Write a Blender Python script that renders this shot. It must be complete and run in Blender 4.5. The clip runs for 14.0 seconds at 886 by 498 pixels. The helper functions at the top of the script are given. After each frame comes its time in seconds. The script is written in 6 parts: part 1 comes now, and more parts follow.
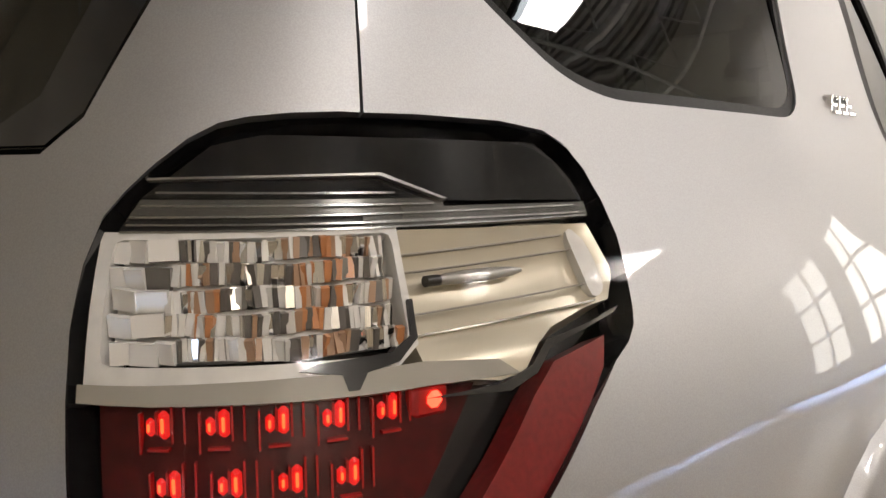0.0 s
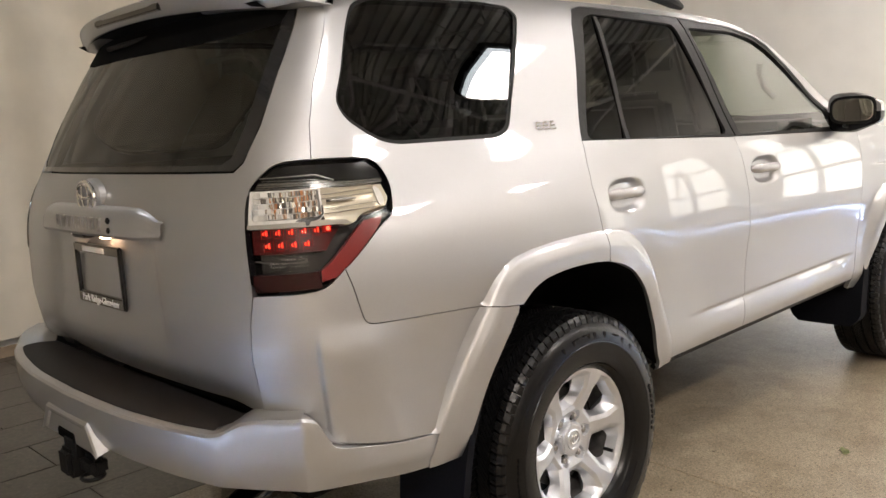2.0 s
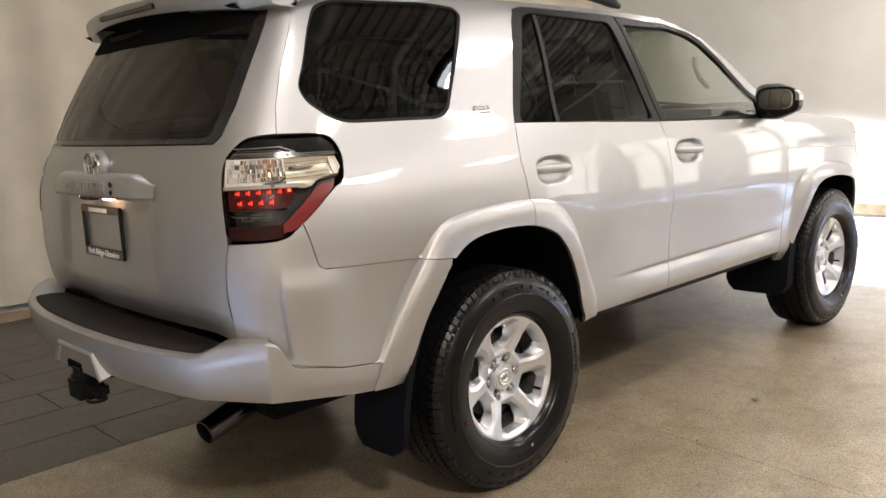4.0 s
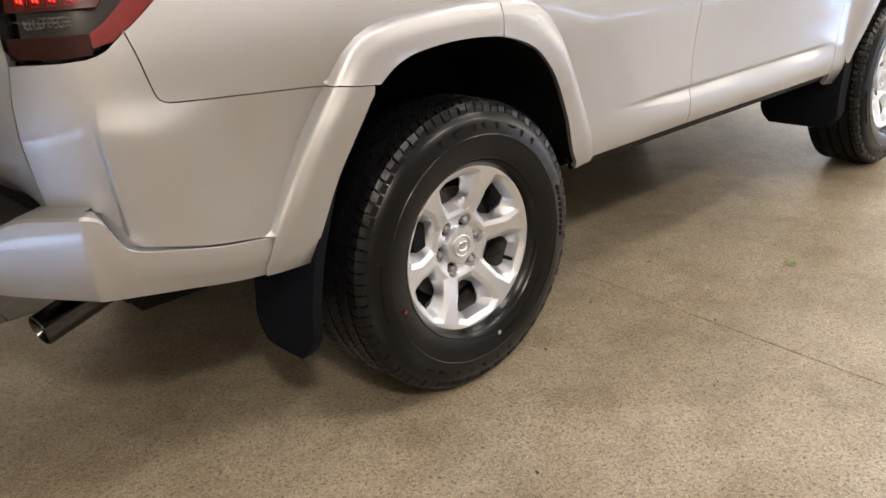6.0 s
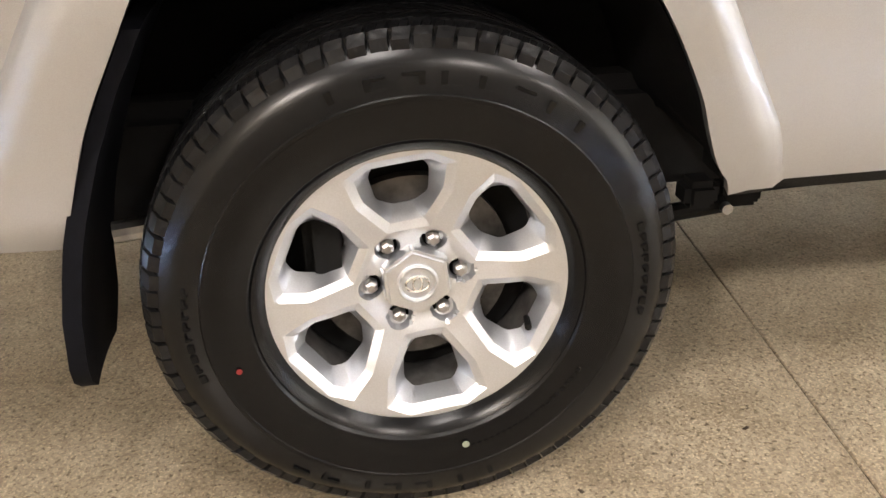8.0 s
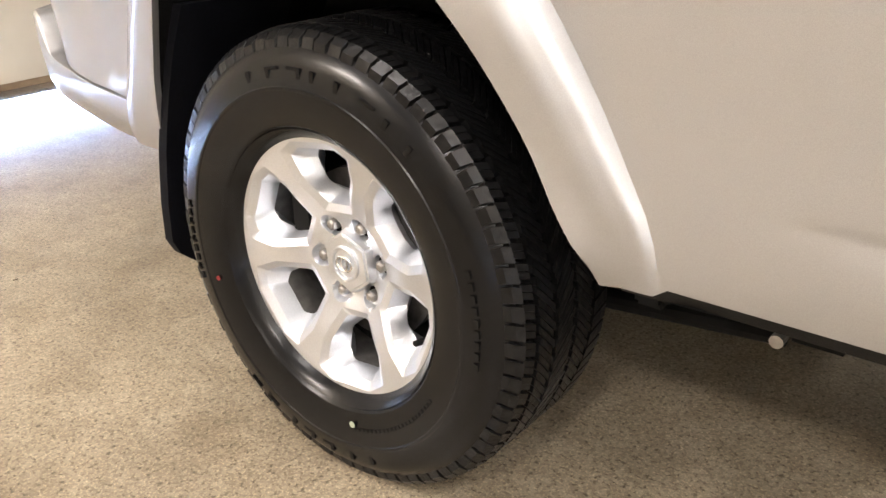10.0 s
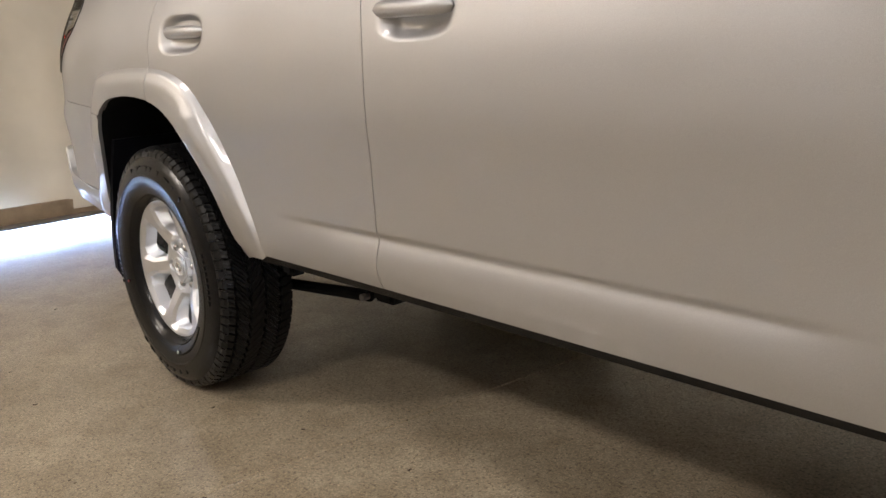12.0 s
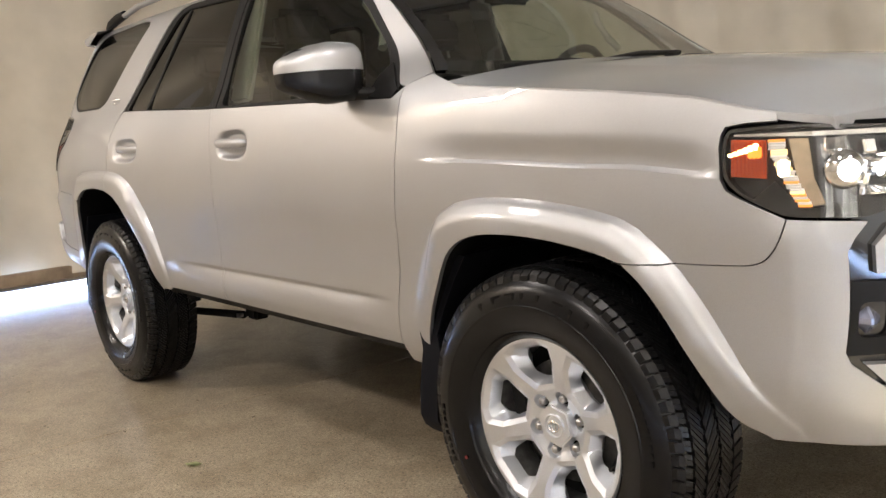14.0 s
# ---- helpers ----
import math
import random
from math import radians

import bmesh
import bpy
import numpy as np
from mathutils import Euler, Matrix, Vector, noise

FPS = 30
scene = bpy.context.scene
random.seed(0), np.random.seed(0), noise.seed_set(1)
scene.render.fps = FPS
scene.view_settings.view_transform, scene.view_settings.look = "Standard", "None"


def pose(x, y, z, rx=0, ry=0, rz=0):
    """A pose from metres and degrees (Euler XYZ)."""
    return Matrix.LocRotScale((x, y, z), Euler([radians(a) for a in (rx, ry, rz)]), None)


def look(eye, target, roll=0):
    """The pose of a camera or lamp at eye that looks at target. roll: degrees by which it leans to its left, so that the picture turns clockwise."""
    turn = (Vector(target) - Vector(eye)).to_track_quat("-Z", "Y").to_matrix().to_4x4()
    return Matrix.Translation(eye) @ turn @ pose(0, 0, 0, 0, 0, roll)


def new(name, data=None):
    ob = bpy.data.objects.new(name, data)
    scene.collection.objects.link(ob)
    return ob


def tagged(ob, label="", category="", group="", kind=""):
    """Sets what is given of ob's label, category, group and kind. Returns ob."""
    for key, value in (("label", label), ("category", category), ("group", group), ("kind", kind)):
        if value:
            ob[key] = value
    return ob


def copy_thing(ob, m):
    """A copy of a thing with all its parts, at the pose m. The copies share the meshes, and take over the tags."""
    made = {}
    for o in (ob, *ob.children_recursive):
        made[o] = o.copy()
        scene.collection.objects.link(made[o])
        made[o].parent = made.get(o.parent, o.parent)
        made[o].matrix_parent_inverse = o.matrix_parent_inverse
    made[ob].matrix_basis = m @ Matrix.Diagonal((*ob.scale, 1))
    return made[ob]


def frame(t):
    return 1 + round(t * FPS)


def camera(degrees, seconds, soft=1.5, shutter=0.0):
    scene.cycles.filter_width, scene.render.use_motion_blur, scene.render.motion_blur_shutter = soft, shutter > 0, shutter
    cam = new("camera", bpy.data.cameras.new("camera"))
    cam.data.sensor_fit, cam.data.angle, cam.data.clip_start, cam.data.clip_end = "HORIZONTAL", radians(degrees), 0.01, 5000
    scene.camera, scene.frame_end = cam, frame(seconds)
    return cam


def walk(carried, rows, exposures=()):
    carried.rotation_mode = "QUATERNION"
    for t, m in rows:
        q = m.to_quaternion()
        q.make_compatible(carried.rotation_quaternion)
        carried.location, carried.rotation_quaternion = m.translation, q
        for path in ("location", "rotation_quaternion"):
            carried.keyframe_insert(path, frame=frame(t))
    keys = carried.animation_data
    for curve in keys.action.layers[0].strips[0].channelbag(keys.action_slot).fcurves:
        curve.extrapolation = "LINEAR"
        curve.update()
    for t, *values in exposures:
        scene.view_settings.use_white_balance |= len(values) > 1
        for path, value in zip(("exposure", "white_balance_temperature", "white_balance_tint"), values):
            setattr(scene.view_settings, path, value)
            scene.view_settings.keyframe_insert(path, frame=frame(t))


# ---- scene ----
# ---- camera ----
cam = camera(55.1, 14.0)
PATH = [
    (0, (-1.171, -1.126, 1.289), (0.342, 0.167, 1.087), -0.7),
    (0.5, (-1.318, -1.41, 1.308), (0.089, -0.017, 1.022), -2.9),
    (1, (-1.572, -1.733, 1.314), (-0.222, -0.283, 1.039), -4.0),
    (1.5, (-1.798, -2.069, 1.352), (-0.452, -0.62, 1.057), -3.9),
    (2, (-1.981, -2.415, 1.392), (-0.618, -0.983, 1.091), -3.5),
    (2.5, (-2.195, -2.662, 1.385), (-0.81, -1.248, 1.098), -3.8),
    (5, (-2.127, -2.882, 1.351), (-0.81, -1.45, 0.887), -2.0),
    (5.5, (-1.844, -2.626, 1.283), (-0.553, -1.227, 0.67), -3.8),
    (6, (-1.468, -2.431, 1.218), (-0.226, -1.038, 0.5), -3.7),
    (6.5, (-1.127, -2.261, 1.12), (0.058, -0.852, 0.338), -1.9),
    (7, (-0.797, -2.123, 1.057), (0.224, -0.614, 0.233), -2.1),
    (7.5, (-0.44, -2.049, 1.037), (0.244, -0.401, 0.133), -1.4),
    (10, (0.968, -1.742, 0.999), (-0.217, -0.354, 0.182), -1.8),
    (10.5, (1.362, -1.79, 1.042), (0.029, -0.491, 0.31), -2.9),
    (11, (1.737, -1.855, 1.089), (0.383, -0.567, 0.376), -3.8),
    (11.5, (2.178, -1.852, 1.074), (0.771, -0.562, 0.476), -3.7),
    (12, (2.596, -1.982, 1.061), (1.132, -0.705, 0.586), -3.5),
    (12.5, (2.984, -2.073, 1.097), (1.479, -0.825, 0.675), -3.5),
    (13, (3.405, -2.173, 1.129), (1.9, -0.912, 0.753), -4.0),
    (13.5, (3.774, -2.296, 1.136), (2.275, -1.014, 0.803), -4.4),
    (14, (4.145, -2.333, 1.144), (2.638, -1.05, 0.853), -4.0),
]
walk(cam, [(t, look(eye, target, roll)) for t, eye, target, roll in PATH], [(0.0, -0.40), (0.5, -0.15), (1.0, 0.0), (2.5, 0.05), (5.0, 0.04), (5.5, 0.02), (6.0, 0.18), (6.5, 0.36), (7.0, 0.46), (7.5, 0.66), (10.0, 0.90), (10.5, 0.17), (11.0, 0.03), (11.5, 0.10), (12.0, -0.20), (12.5, -0.20), (13.0, 0.06), (13.5, 0.15), (14.0, 0.0)])

# ---- world and lamps ----
world = bpy.data.worlds.new("world")
scene.world = world
world.use_nodes = True
world.node_tree.nodes["Background"].inputs[0].default_value = (0.8, 0.85, 1.0, 1)
world.node_tree.nodes["Background"].inputs[1].default_value = 0.008

ROOM_X, ROOM_Y, ROOM_Z = (-3.3, 6.8), (-5.6, 3.7), 5.0
PANELS = [(3.45, -2.5), (5.4, -4.9), (2.1, -4.9), (-0.35, -2.7), (-2.7, -5.0), (-0.8, 1.7), (3.0, 1.7), (5.6, -0.9)]
PANEL_Z = 4.2


def area_lamp(name, m, sx, sy, watts, colour):
    data = bpy.data.lights.new(name, "AREA")
    data.shape, data.size, data.size_y, data.energy, data.color = "RECTANGLE", sx, sy, watts, colour
    lamp = new(name, data)
    lamp.matrix_world = m
    return lamp


for px, py in PANELS:
    area_lamp("panel_lamp", pose(px, py, PANEL_Z - 0.075), 0.62, 0.62, (3 if py > 0 else 195 if px < -2 else 88 if px > 5 and py < -4 else 94 if py < -4 else 40 if px < 0 else 85 if px > 5 else 50), (1.0, 0.888, 0.812))


# cool strips under the hems of the drapes: along the tail wall, part of the near wall, and the nose wall
STRIPS = [((ROOM_X[0] + 0.09, 0.8), (ROOM_X[0] + 0.09, -2.6)), ((2.6, ROOM_Y[0] + 0.09), (6.4, ROOM_Y[0] + 0.09)), ((ROOM_X[1] - 0.09, -5.3), (ROOM_X[1] - 0.09, 3.0))]
STRIP_Z = 0.062
for (ax, ay), (bx, by) in STRIPS:
    length = math.hypot(bx - ax, by - ay)
    area_lamp("strip_lamp", pose((ax + bx) / 2, (ay + by) / 2, STRIP_Z - 0.012, 0, 0, math.degrees(math.atan2(by - ay, bx - ax))), length, 0.03, (28 if ax > 2 and by < -5.4 else 72 if ax < 0 else 90) * length, (0.36, 0.55, 1.0))

# dipped beams of the car
for sy in (-1, 1):
    data = bpy.data.lights.new("head_beam", "SPOT")
    data.energy, data.color, data.spot_size, data.spot_blend, data.shadow_soft_size = 620, (0.90, 0.95, 1.0), radians(76), 0.25, 0.03
    beam = new("head_beam", data)
    beam.matrix_world = look((3.56, sy * 0.66, 1.01), (6.5, sy * 0.75, -1.05))
# ---- materials ----
def mat(name, base=(0.5, 0.5, 0.5), rough=0.5, metal=0.0, coat=0.0, spec=0.5, emit=None, strength=0.0):
    m = bpy.data.materials.new(name)
    m.use_nodes = True
    p = m.node_tree.nodes["Principled BSDF"]
    p.inputs["Base Color"].default_value = (*base, 1)
    p.inputs["Roughness"].default_value = rough
    p.inputs["Metallic"].default_value = metal
    p.inputs["Coat Weight"].default_value = coat
    p.inputs["Coat Roughness"].default_value = 0.03
    p.inputs["Specular IOR Level"].default_value = spec
    if emit:
        p.inputs["Emission Color"].default_value = (*emit, 1)
        p.inputs["Emission Strength"].default_value = strength
    return m


def grained(m, scale, amount, bump=0.0, second=None, spread=(0.35, 0.65), detail=4.0, distance=0.002):
    """Mottle the base colour of a material by noise, and give it a fine relief."""
    t = m.node_tree
    p = t.nodes["Principled BSDF"]
    base = tuple(p.inputs["Base Color"].default_value)
    tc = t.nodes.new("ShaderNodeTexCoord")
    n = t.nodes.new("ShaderNodeTexNoise")
    n.inputs["Scale"].default_value, n.inputs["Detail"].default_value = scale, detail
    t.links.new(tc.outputs["Object"], n.inputs["Vector"])
    r = t.nodes.new("ShaderNodeValToRGB")
    r.color_ramp.elements[0].position, r.color_ramp.elements[1].position = spread
    dark = second or tuple(c * (1 - amount) for c in base[:3])
    r.color_ramp.elements[0].color, r.color_ramp.elements[1].color = (*dark[:3], 1), base
    t.links.new(n.outputs["Fac"], r.inputs[0])
    t.links.new(r.outputs[0], p.inputs["Base Color"])
    if bump:
        b = t.nodes.new("ShaderNodeBump")
        b.inputs["Strength"].default_value, b.inputs["Distance"].default_value = bump, distance
        t.links.new(n.outputs["Fac"], b.inputs["Height"])
        t.links.new(b.outputs[0], p.inputs["Normal"])
    return m


def pane(name, tint, gloss=1.0, ior=1.5):
    """Thin glass: a tinted see-through sheet whose gloss follows Fresnel."""
    m = bpy.data.materials.new(name)
    m.use_nodes = True
    t = m.node_tree
    t.nodes.clear()
    out = t.nodes.new("ShaderNodeOutputMaterial")
    mix = t.nodes.new("ShaderNodeMixShader")
    clear = t.nodes.new("ShaderNodeBsdfTransparent")
    shine = t.nodes.new("ShaderNodeBsdfGlossy")
    facing = t.nodes.new("ShaderNodeLayerWeight")
    power = t.nodes.new("ShaderNodeMath")
    fres = t.nodes.new("ShaderNodeMath")
    power.operation, fres.operation = "POWER", "MULTIPLY_ADD"
    power.inputs[1].default_value = 3.6
    base = ((ior - 1) / (ior + 1)) ** 2 * 2.0
    fres.inputs[1].default_value, fres.inputs[2].default_value = 1 - base, base
    t.links.new(facing.outputs["Facing"], power.inputs[0])
    t.links.new(power.outputs[0], fres.inputs[0])
    clear.inputs[0].default_value = (*tint, 1)
    shine.inputs["Color"].default_value = (gloss, gloss, gloss, 1)
    shine.inputs["Roughness"].default_value = 0.01
    t.links.new(fres.outputs[0], mix.inputs[0])
    t.links.new(clear.outputs[0], mix.inputs[1])
    t.links.new(shine.outputs[0], mix.inputs[2])
    t.links.new(mix.outputs[0], out.inputs[0])
    return m


def glow(name, colour, strength):
    return mat(name, (0.02, 0.02, 0.02), 0.4, emit=colour, strength=strength)


PAINT = mat("silver_paint", (0.442, 0.445, 0.451), 0.50, 0.90, coat=0.75)
grained(PAINT, 900, 0.10, 0.05, detail=1.0, distance=0.0004)
BLACK_PLASTIC = grained(mat("black_plastic", (0.009, 0.0088, 0.0088), 0.5, spec=0.16), 600, 0.4, 0.2)
GLOSS_BLACK = mat("gloss_black", (0.008, 0.008, 0.009), 0.12, coat=0.6)
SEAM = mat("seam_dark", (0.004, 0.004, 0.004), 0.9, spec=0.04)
RUBBER = grained(mat("tyre_rubber", (0.0038, 0.0038, 0.0042), 0.26, spec=0.24), 60, 0.35, 0.05)
LETTER = mat("dull_rubber", (0.005, 0.005, 0.005), 0.26, spec=0.14)
TREAD = grained(mat("tread_rubber", (0.006, 0.006, 0.0064), 0.30, spec=0.22), 70, 0.5, 0.5, distance=0.003)
LINER = grained(mat("wheel_liner", (0.004, 0.004, 0.0045), 0.9, spec=0.1), 80, 0.4, 0.3)
FLAP = grained(mat("mud_flap_rubber", (0.003, 0.0035, 0.006), 0.7, spec=0.12), 120, 0.3, 0.2)
ALLOY = grained(mat("alloy_paint", (0.66, 0.685, 0.73), 0.36, 0.90, coat=0.2), 400, 0.08, 0.04)
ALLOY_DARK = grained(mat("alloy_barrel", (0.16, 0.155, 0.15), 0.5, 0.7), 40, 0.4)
DISC = grained(mat("brake_steel", (0.10, 0.095, 0.09), 0.45, 0.8), 40, 0.5)
CHROME = mat("chrome", (0.85, 0.85, 0.85), 0.07, 1.0)
STEEL = grained(mat("bare_steel", (0.42, 0.41, 0.40), 0.35, 0.9), 50, 0.3)
GLASS_DARK = pane("privacy_glass", (0.085, 0.085, 0.08), 0.55)
GLASS_DOOR = pane("door_glass", (0.62, 0.67, 0.60), 0.6)
GLASS_REAR = pane("tailgate_glass", (0.32, 0.32, 0.29), 0.55)
GLASS_FRONT = pane("windscreen_glass", (0.80, 0.83, 0.77), 0.8)
LENS = pane("clear_lens", (0.93, 0.93, 0.92), 0.6)
TAIL_LENS = pane("tail_lens", (0.95, 0.95, 0.94), 0.07)
MIRROR_BLACK = mat("mirror_black", (0.007, 0.007, 0.0075), 0.26, spec=0.22)
MIRROR = mat("mirror", (0.8, 0.8, 0.8), 0.01, 1.0)
TRIM = grained(mat("interior_trim", (0.035, 0.034, 0.033), 0.7), 300, 0.3, 0.2)
SEAT = grained(mat("seat_fabric", (0.045, 0.044, 0.043), 0.85), 500, 0.4, 0.3)
BEIGE_TRIM = grained(mat("headliner", (0.34, 0.33, 0.30), 0.85), 400, 0.15, 0.2)
UNDER = grained(mat("underbody", (0.007, 0.007, 0.007), 0.8, spec=0.15), 20, 0.5, 0.3)
PAD = grained(mat("step_pad", (0.014, 0.012, 0.012), 0.6, spec=0.25), 500, 0.4, 0.5)


def floor_material(name, light, dark, scale, rough, spot):
    """Ground concrete with bare aggregate: grains at two sizes over broad stains, sealed."""
    m = mat(name, light, rough, coat=0.4)
    t = m.node_tree
    p = t.nodes["Principled BSDF"]
    p.inputs["Coat Roughness"].default_value = 0.16
    tc = t.nodes.new("ShaderNodeTexCoord")

    def noise_(s, d):
        n = t.nodes.new("ShaderNodeTexNoise")
        n.inputs["Scale"].default_value, n.inputs["Detail"].default_value = s, d
        t.links.new(tc.outputs["Object"], n.inputs["Vector"])
        return n.outputs["Fac"]

    def ramp(fac, a, b, ca, cb):
        r = t.nodes.new("ShaderNodeValToRGB")
        r.color_ramp.elements[0].position, r.color_ramp.elements[1].position = a, b
        r.color_ramp.elements[0].color, r.color_ramp.elements[1].color = (*ca, 1), (*cb, 1)
        t.links.new(fac, r.inputs[0])
        return r.outputs[0]

    def times(a, b):
        x = t.nodes.new("ShaderNodeMix")
        x.data_type, x.blend_type = "RGBA", "MULTIPLY"
        x.inputs[0].default_value = 1.0
        t.links.new(a, x.inputs[6])
        t.links.new(b, x.inputs[7])
        return x.outputs[2]

    v = t.nodes.new("ShaderNodeTexVoronoi")
    v.inputs["Scale"].default_value = scale
    t.links.new(tc.outputs["Object"], v.inputs["Vector"])
    grains = ramp(v.outputs["Color"], 0.15, 0.85, dark, light)
    one = (1, 1, 1)
    broad = ramp(noise_(1.3, 6), 0.32, 0.66, (0.70, 0.68, 0.65), one)
    blotch = ramp(noise_(14, 6), 0.34, 0.64, (0.86, 0.85, 0.83), one)
    specks = ramp(noise_(scale * 0.55, 2), 0.32, 0.43, spot, one)
    bright = ramp(noise_(scale * 1.2, 2), 0.55, 0.66, one, (1.62, 1.58, 1.48))
    stain = ramp(noise_(4.3, 9), 0.36, 0.50, (0.82, 0.80, 0.77), one)
    t.links.new(times(times(times(grains, broad), times(stain, bright)), times(blotch, specks)), p.inputs["Base Color"])
    b = t.nodes.new("ShaderNodeBump")
    b.inputs["Strength"].default_value, b.inputs["Distance"].default_value = 0.15, 0.001
    t.links.new(v.outputs["Distance"], b.inputs["Height"])
    t.links.new(b.outputs[0], p.inputs["Normal"])
    return m


CONCRETE = floor_material("ground_concrete", (0.440, 0.377, 0.283), (0.265, 0.224, 0.164), 185, 0.34, (0.40, 0.37, 0.34))
DARK_FLOOR = floor_material("dark_floor", (0.075, 0.066, 0.058), (0.045, 0.04, 0.036), 60, 0.5, (0.6, 0.6, 0.6))
JOINT = mat("joint", (0.10, 0.08, 0.06), 0.9)
# the drape canvas again, darkened in its colour to stand in for shade
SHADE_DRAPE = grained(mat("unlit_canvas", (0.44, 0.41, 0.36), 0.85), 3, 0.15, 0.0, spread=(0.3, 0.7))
DRAPE = grained(mat("canvas_drape", (0.68, 0.62, 0.515), 0.85), 3, 0.14, 0.0, spread=(0.3, 0.7))
WALL_WHITE = grained(mat("white_wall", (0.76, 0.755, 0.735), 0.8), 2, 0.08)
HEM = grained(mat("brown_hem", (0.36, 0.27, 0.18), 0.8), 8, 0.35)
DECK = grained(mat("roof_deck", (0.50, 0.50, 0.50), 0.6), 3, 0.3)
JOIST = grained(mat("joist_paint", (0.75, 0.75, 0.76), 0.5), 6, 0.2)
PANEL_GLOW = glow("lamp_panel", (0.90, 0.96, 1.0), 9)
STRIP_GLOW = glow("led_strip", (0.50, 0.66, 1.0), 22)


# ---- mesh helpers ----
def finish(name, me, material, parent=None, label="", sharp=35, smooth=True):
    me.materials.append(material)
    if smooth:
        me.polygons.foreach_set("use_smooth", [True] * len(me.polygons))
        me.set_sharp_from_angle(angle=radians(sharp))
    me.update()
    ob = new(name, me)
    ob.parent = parent
    return tagged(ob, label)


def from_data(name, verts, faces, material, parent=None, label="", sharp=35, smooth=True):
    me = bpy.data.meshes.new(name)
    me.from_pydata([tuple(float(c) for c in v) for v in verts], [], [tuple(int(i) for i in f) for f in faces])
    return finish(name, me, material, parent, label, sharp, smooth)


def part(name, bm, material, parent=None, label="", sharp=35, smooth=True):
    bmesh.ops.recalc_face_normals(bm, faces=bm.faces)
    me = bpy.data.meshes.new(name)
    bm.to_mesh(me)
    bm.free()
    return finish(name, me, material, parent, label, sharp, smooth)


def block(bm, centre, size, bevel=0.0, m=None, segments=2, taper=None):
    """A bevelled box in bm; taper (x, y) narrows its top."""
    made = bmesh.ops.create_cube(bm, size=1.0)["verts"]
    for v in made:
        v.co = Vector((v.co.x * size[0], v.co.y * size[1], v.co.z * size[2]))
        if taper and v.co.z > 0:
            v.co.x, v.co.y = v.co.x * taper[0], v.co.y * taper[1]
    if bevel:
        edges = list({e for v in made for e in v.link_edges})
        out = bmesh.ops.bevel(bm, geom=edges, offset=bevel, segments=segments, affect="EDGES", clamp_overlap=True)
        made = list({v for f in out["faces"] for v in f.verts} | {v for v in made if v.is_valid})
    bmesh.ops.transform(bm, matrix=Matrix.Translation(centre) @ (m or Matrix()), verts=made)
    return bm


def lathe(profile, n, axis="y", close=False):
    """Turn a list of (radius, height) round an axis."""
    bm = bmesh.new()
    rings = []
    for r, h in profile:
        ring = []
        for k in range(n):
            a = 2 * math.pi * k / n
            c, s = r * math.cos(a), r * math.sin(a)
            ring.append(bm.verts.new({"y": (s, h, c), "z": (c, s, h), "x": (h, c, s)}[axis]))
        rings.append(ring)
    pairs = list(zip(rings, rings[1:])) + ([(rings[-1], rings[0])] if close else [])
    for a, b in pairs:
        for k in range(n):
            bm.faces.new((a[k], a[(k + 1) % n], b[(k + 1) % n], b[k]))
    for ring, h in ((rings[0], 0), (rings[-1], -1)):
        if not close:
            bm.faces.new(ring)
    return bm


def tube(points, radius, n=10, bm=None, flat=1.0):
    bm = bm or bmesh.new()
    pts = [Vector(p) for p in points]
    rings = []
    for i, p in enumerate(pts):
        d = (pts[min(i + 1, len(pts) - 1)] - pts[max(i - 1, 0)]).normalized()
        side = d.cross(Vector((0, 0, 1)))
        side = side.normalized() if side.length > 1e-3 else Vector((1, 0, 0))
        up = side.cross(d)
        r = radius[i] if isinstance(radius, (list, tuple)) else radius
        rings.append([bm.verts.new(p + r * (math.cos(a) * side + flat * math.sin(a) * up)) for a in (2 * math.pi * k / n for k in range(n))])
    for a, b in zip(rings, rings[1:]):
        for k in range(n):
            bm.faces.new((a[k], a[(k + 1) % n], b[(k + 1) % n], b[k]))
    bm.faces.new(rings[0])
    bm.faces.new(rings[-1])
    return bm


def loft(name, rows, material, parent, label="", thick=0.0, down=None, sharp=35, flip=False):
    """A skin over rows of points, with thickness along a given way."""
    g = np.array(rows, float)
    a, b = g.shape[:2]
    verts = g.reshape(-1, 3)
    quads = [(i * b + j, i * b + j + 1, (i + 1) * b + j + 1, (i + 1) * b + j) for i in range(a - 1) for j in range(b - 1)]
    if flip:
        quads = [q[::-1] for q in quads]
    if thick:
        k = len(verts)
        verts = np.concatenate([verts, verts + np.array(down) * thick])
        edge = [j for j in range(b)] + [i * b + b - 1 for i in range(1, a)] + [(a - 1) * b + j for j in range(b - 2, -1, -1)] + [i * b for i in range(a - 2, 0, -1)]
        quads += [tuple(x + k for x in q[::-1]) for q in quads]
        quads += [(p, q, q + k, p + k) if flip else (q, p, p + k, q + k) for p, q in zip(edge, edge[1:] + edge[:1])]
    return from_data(name, verts, quads, material, parent, label, sharp)


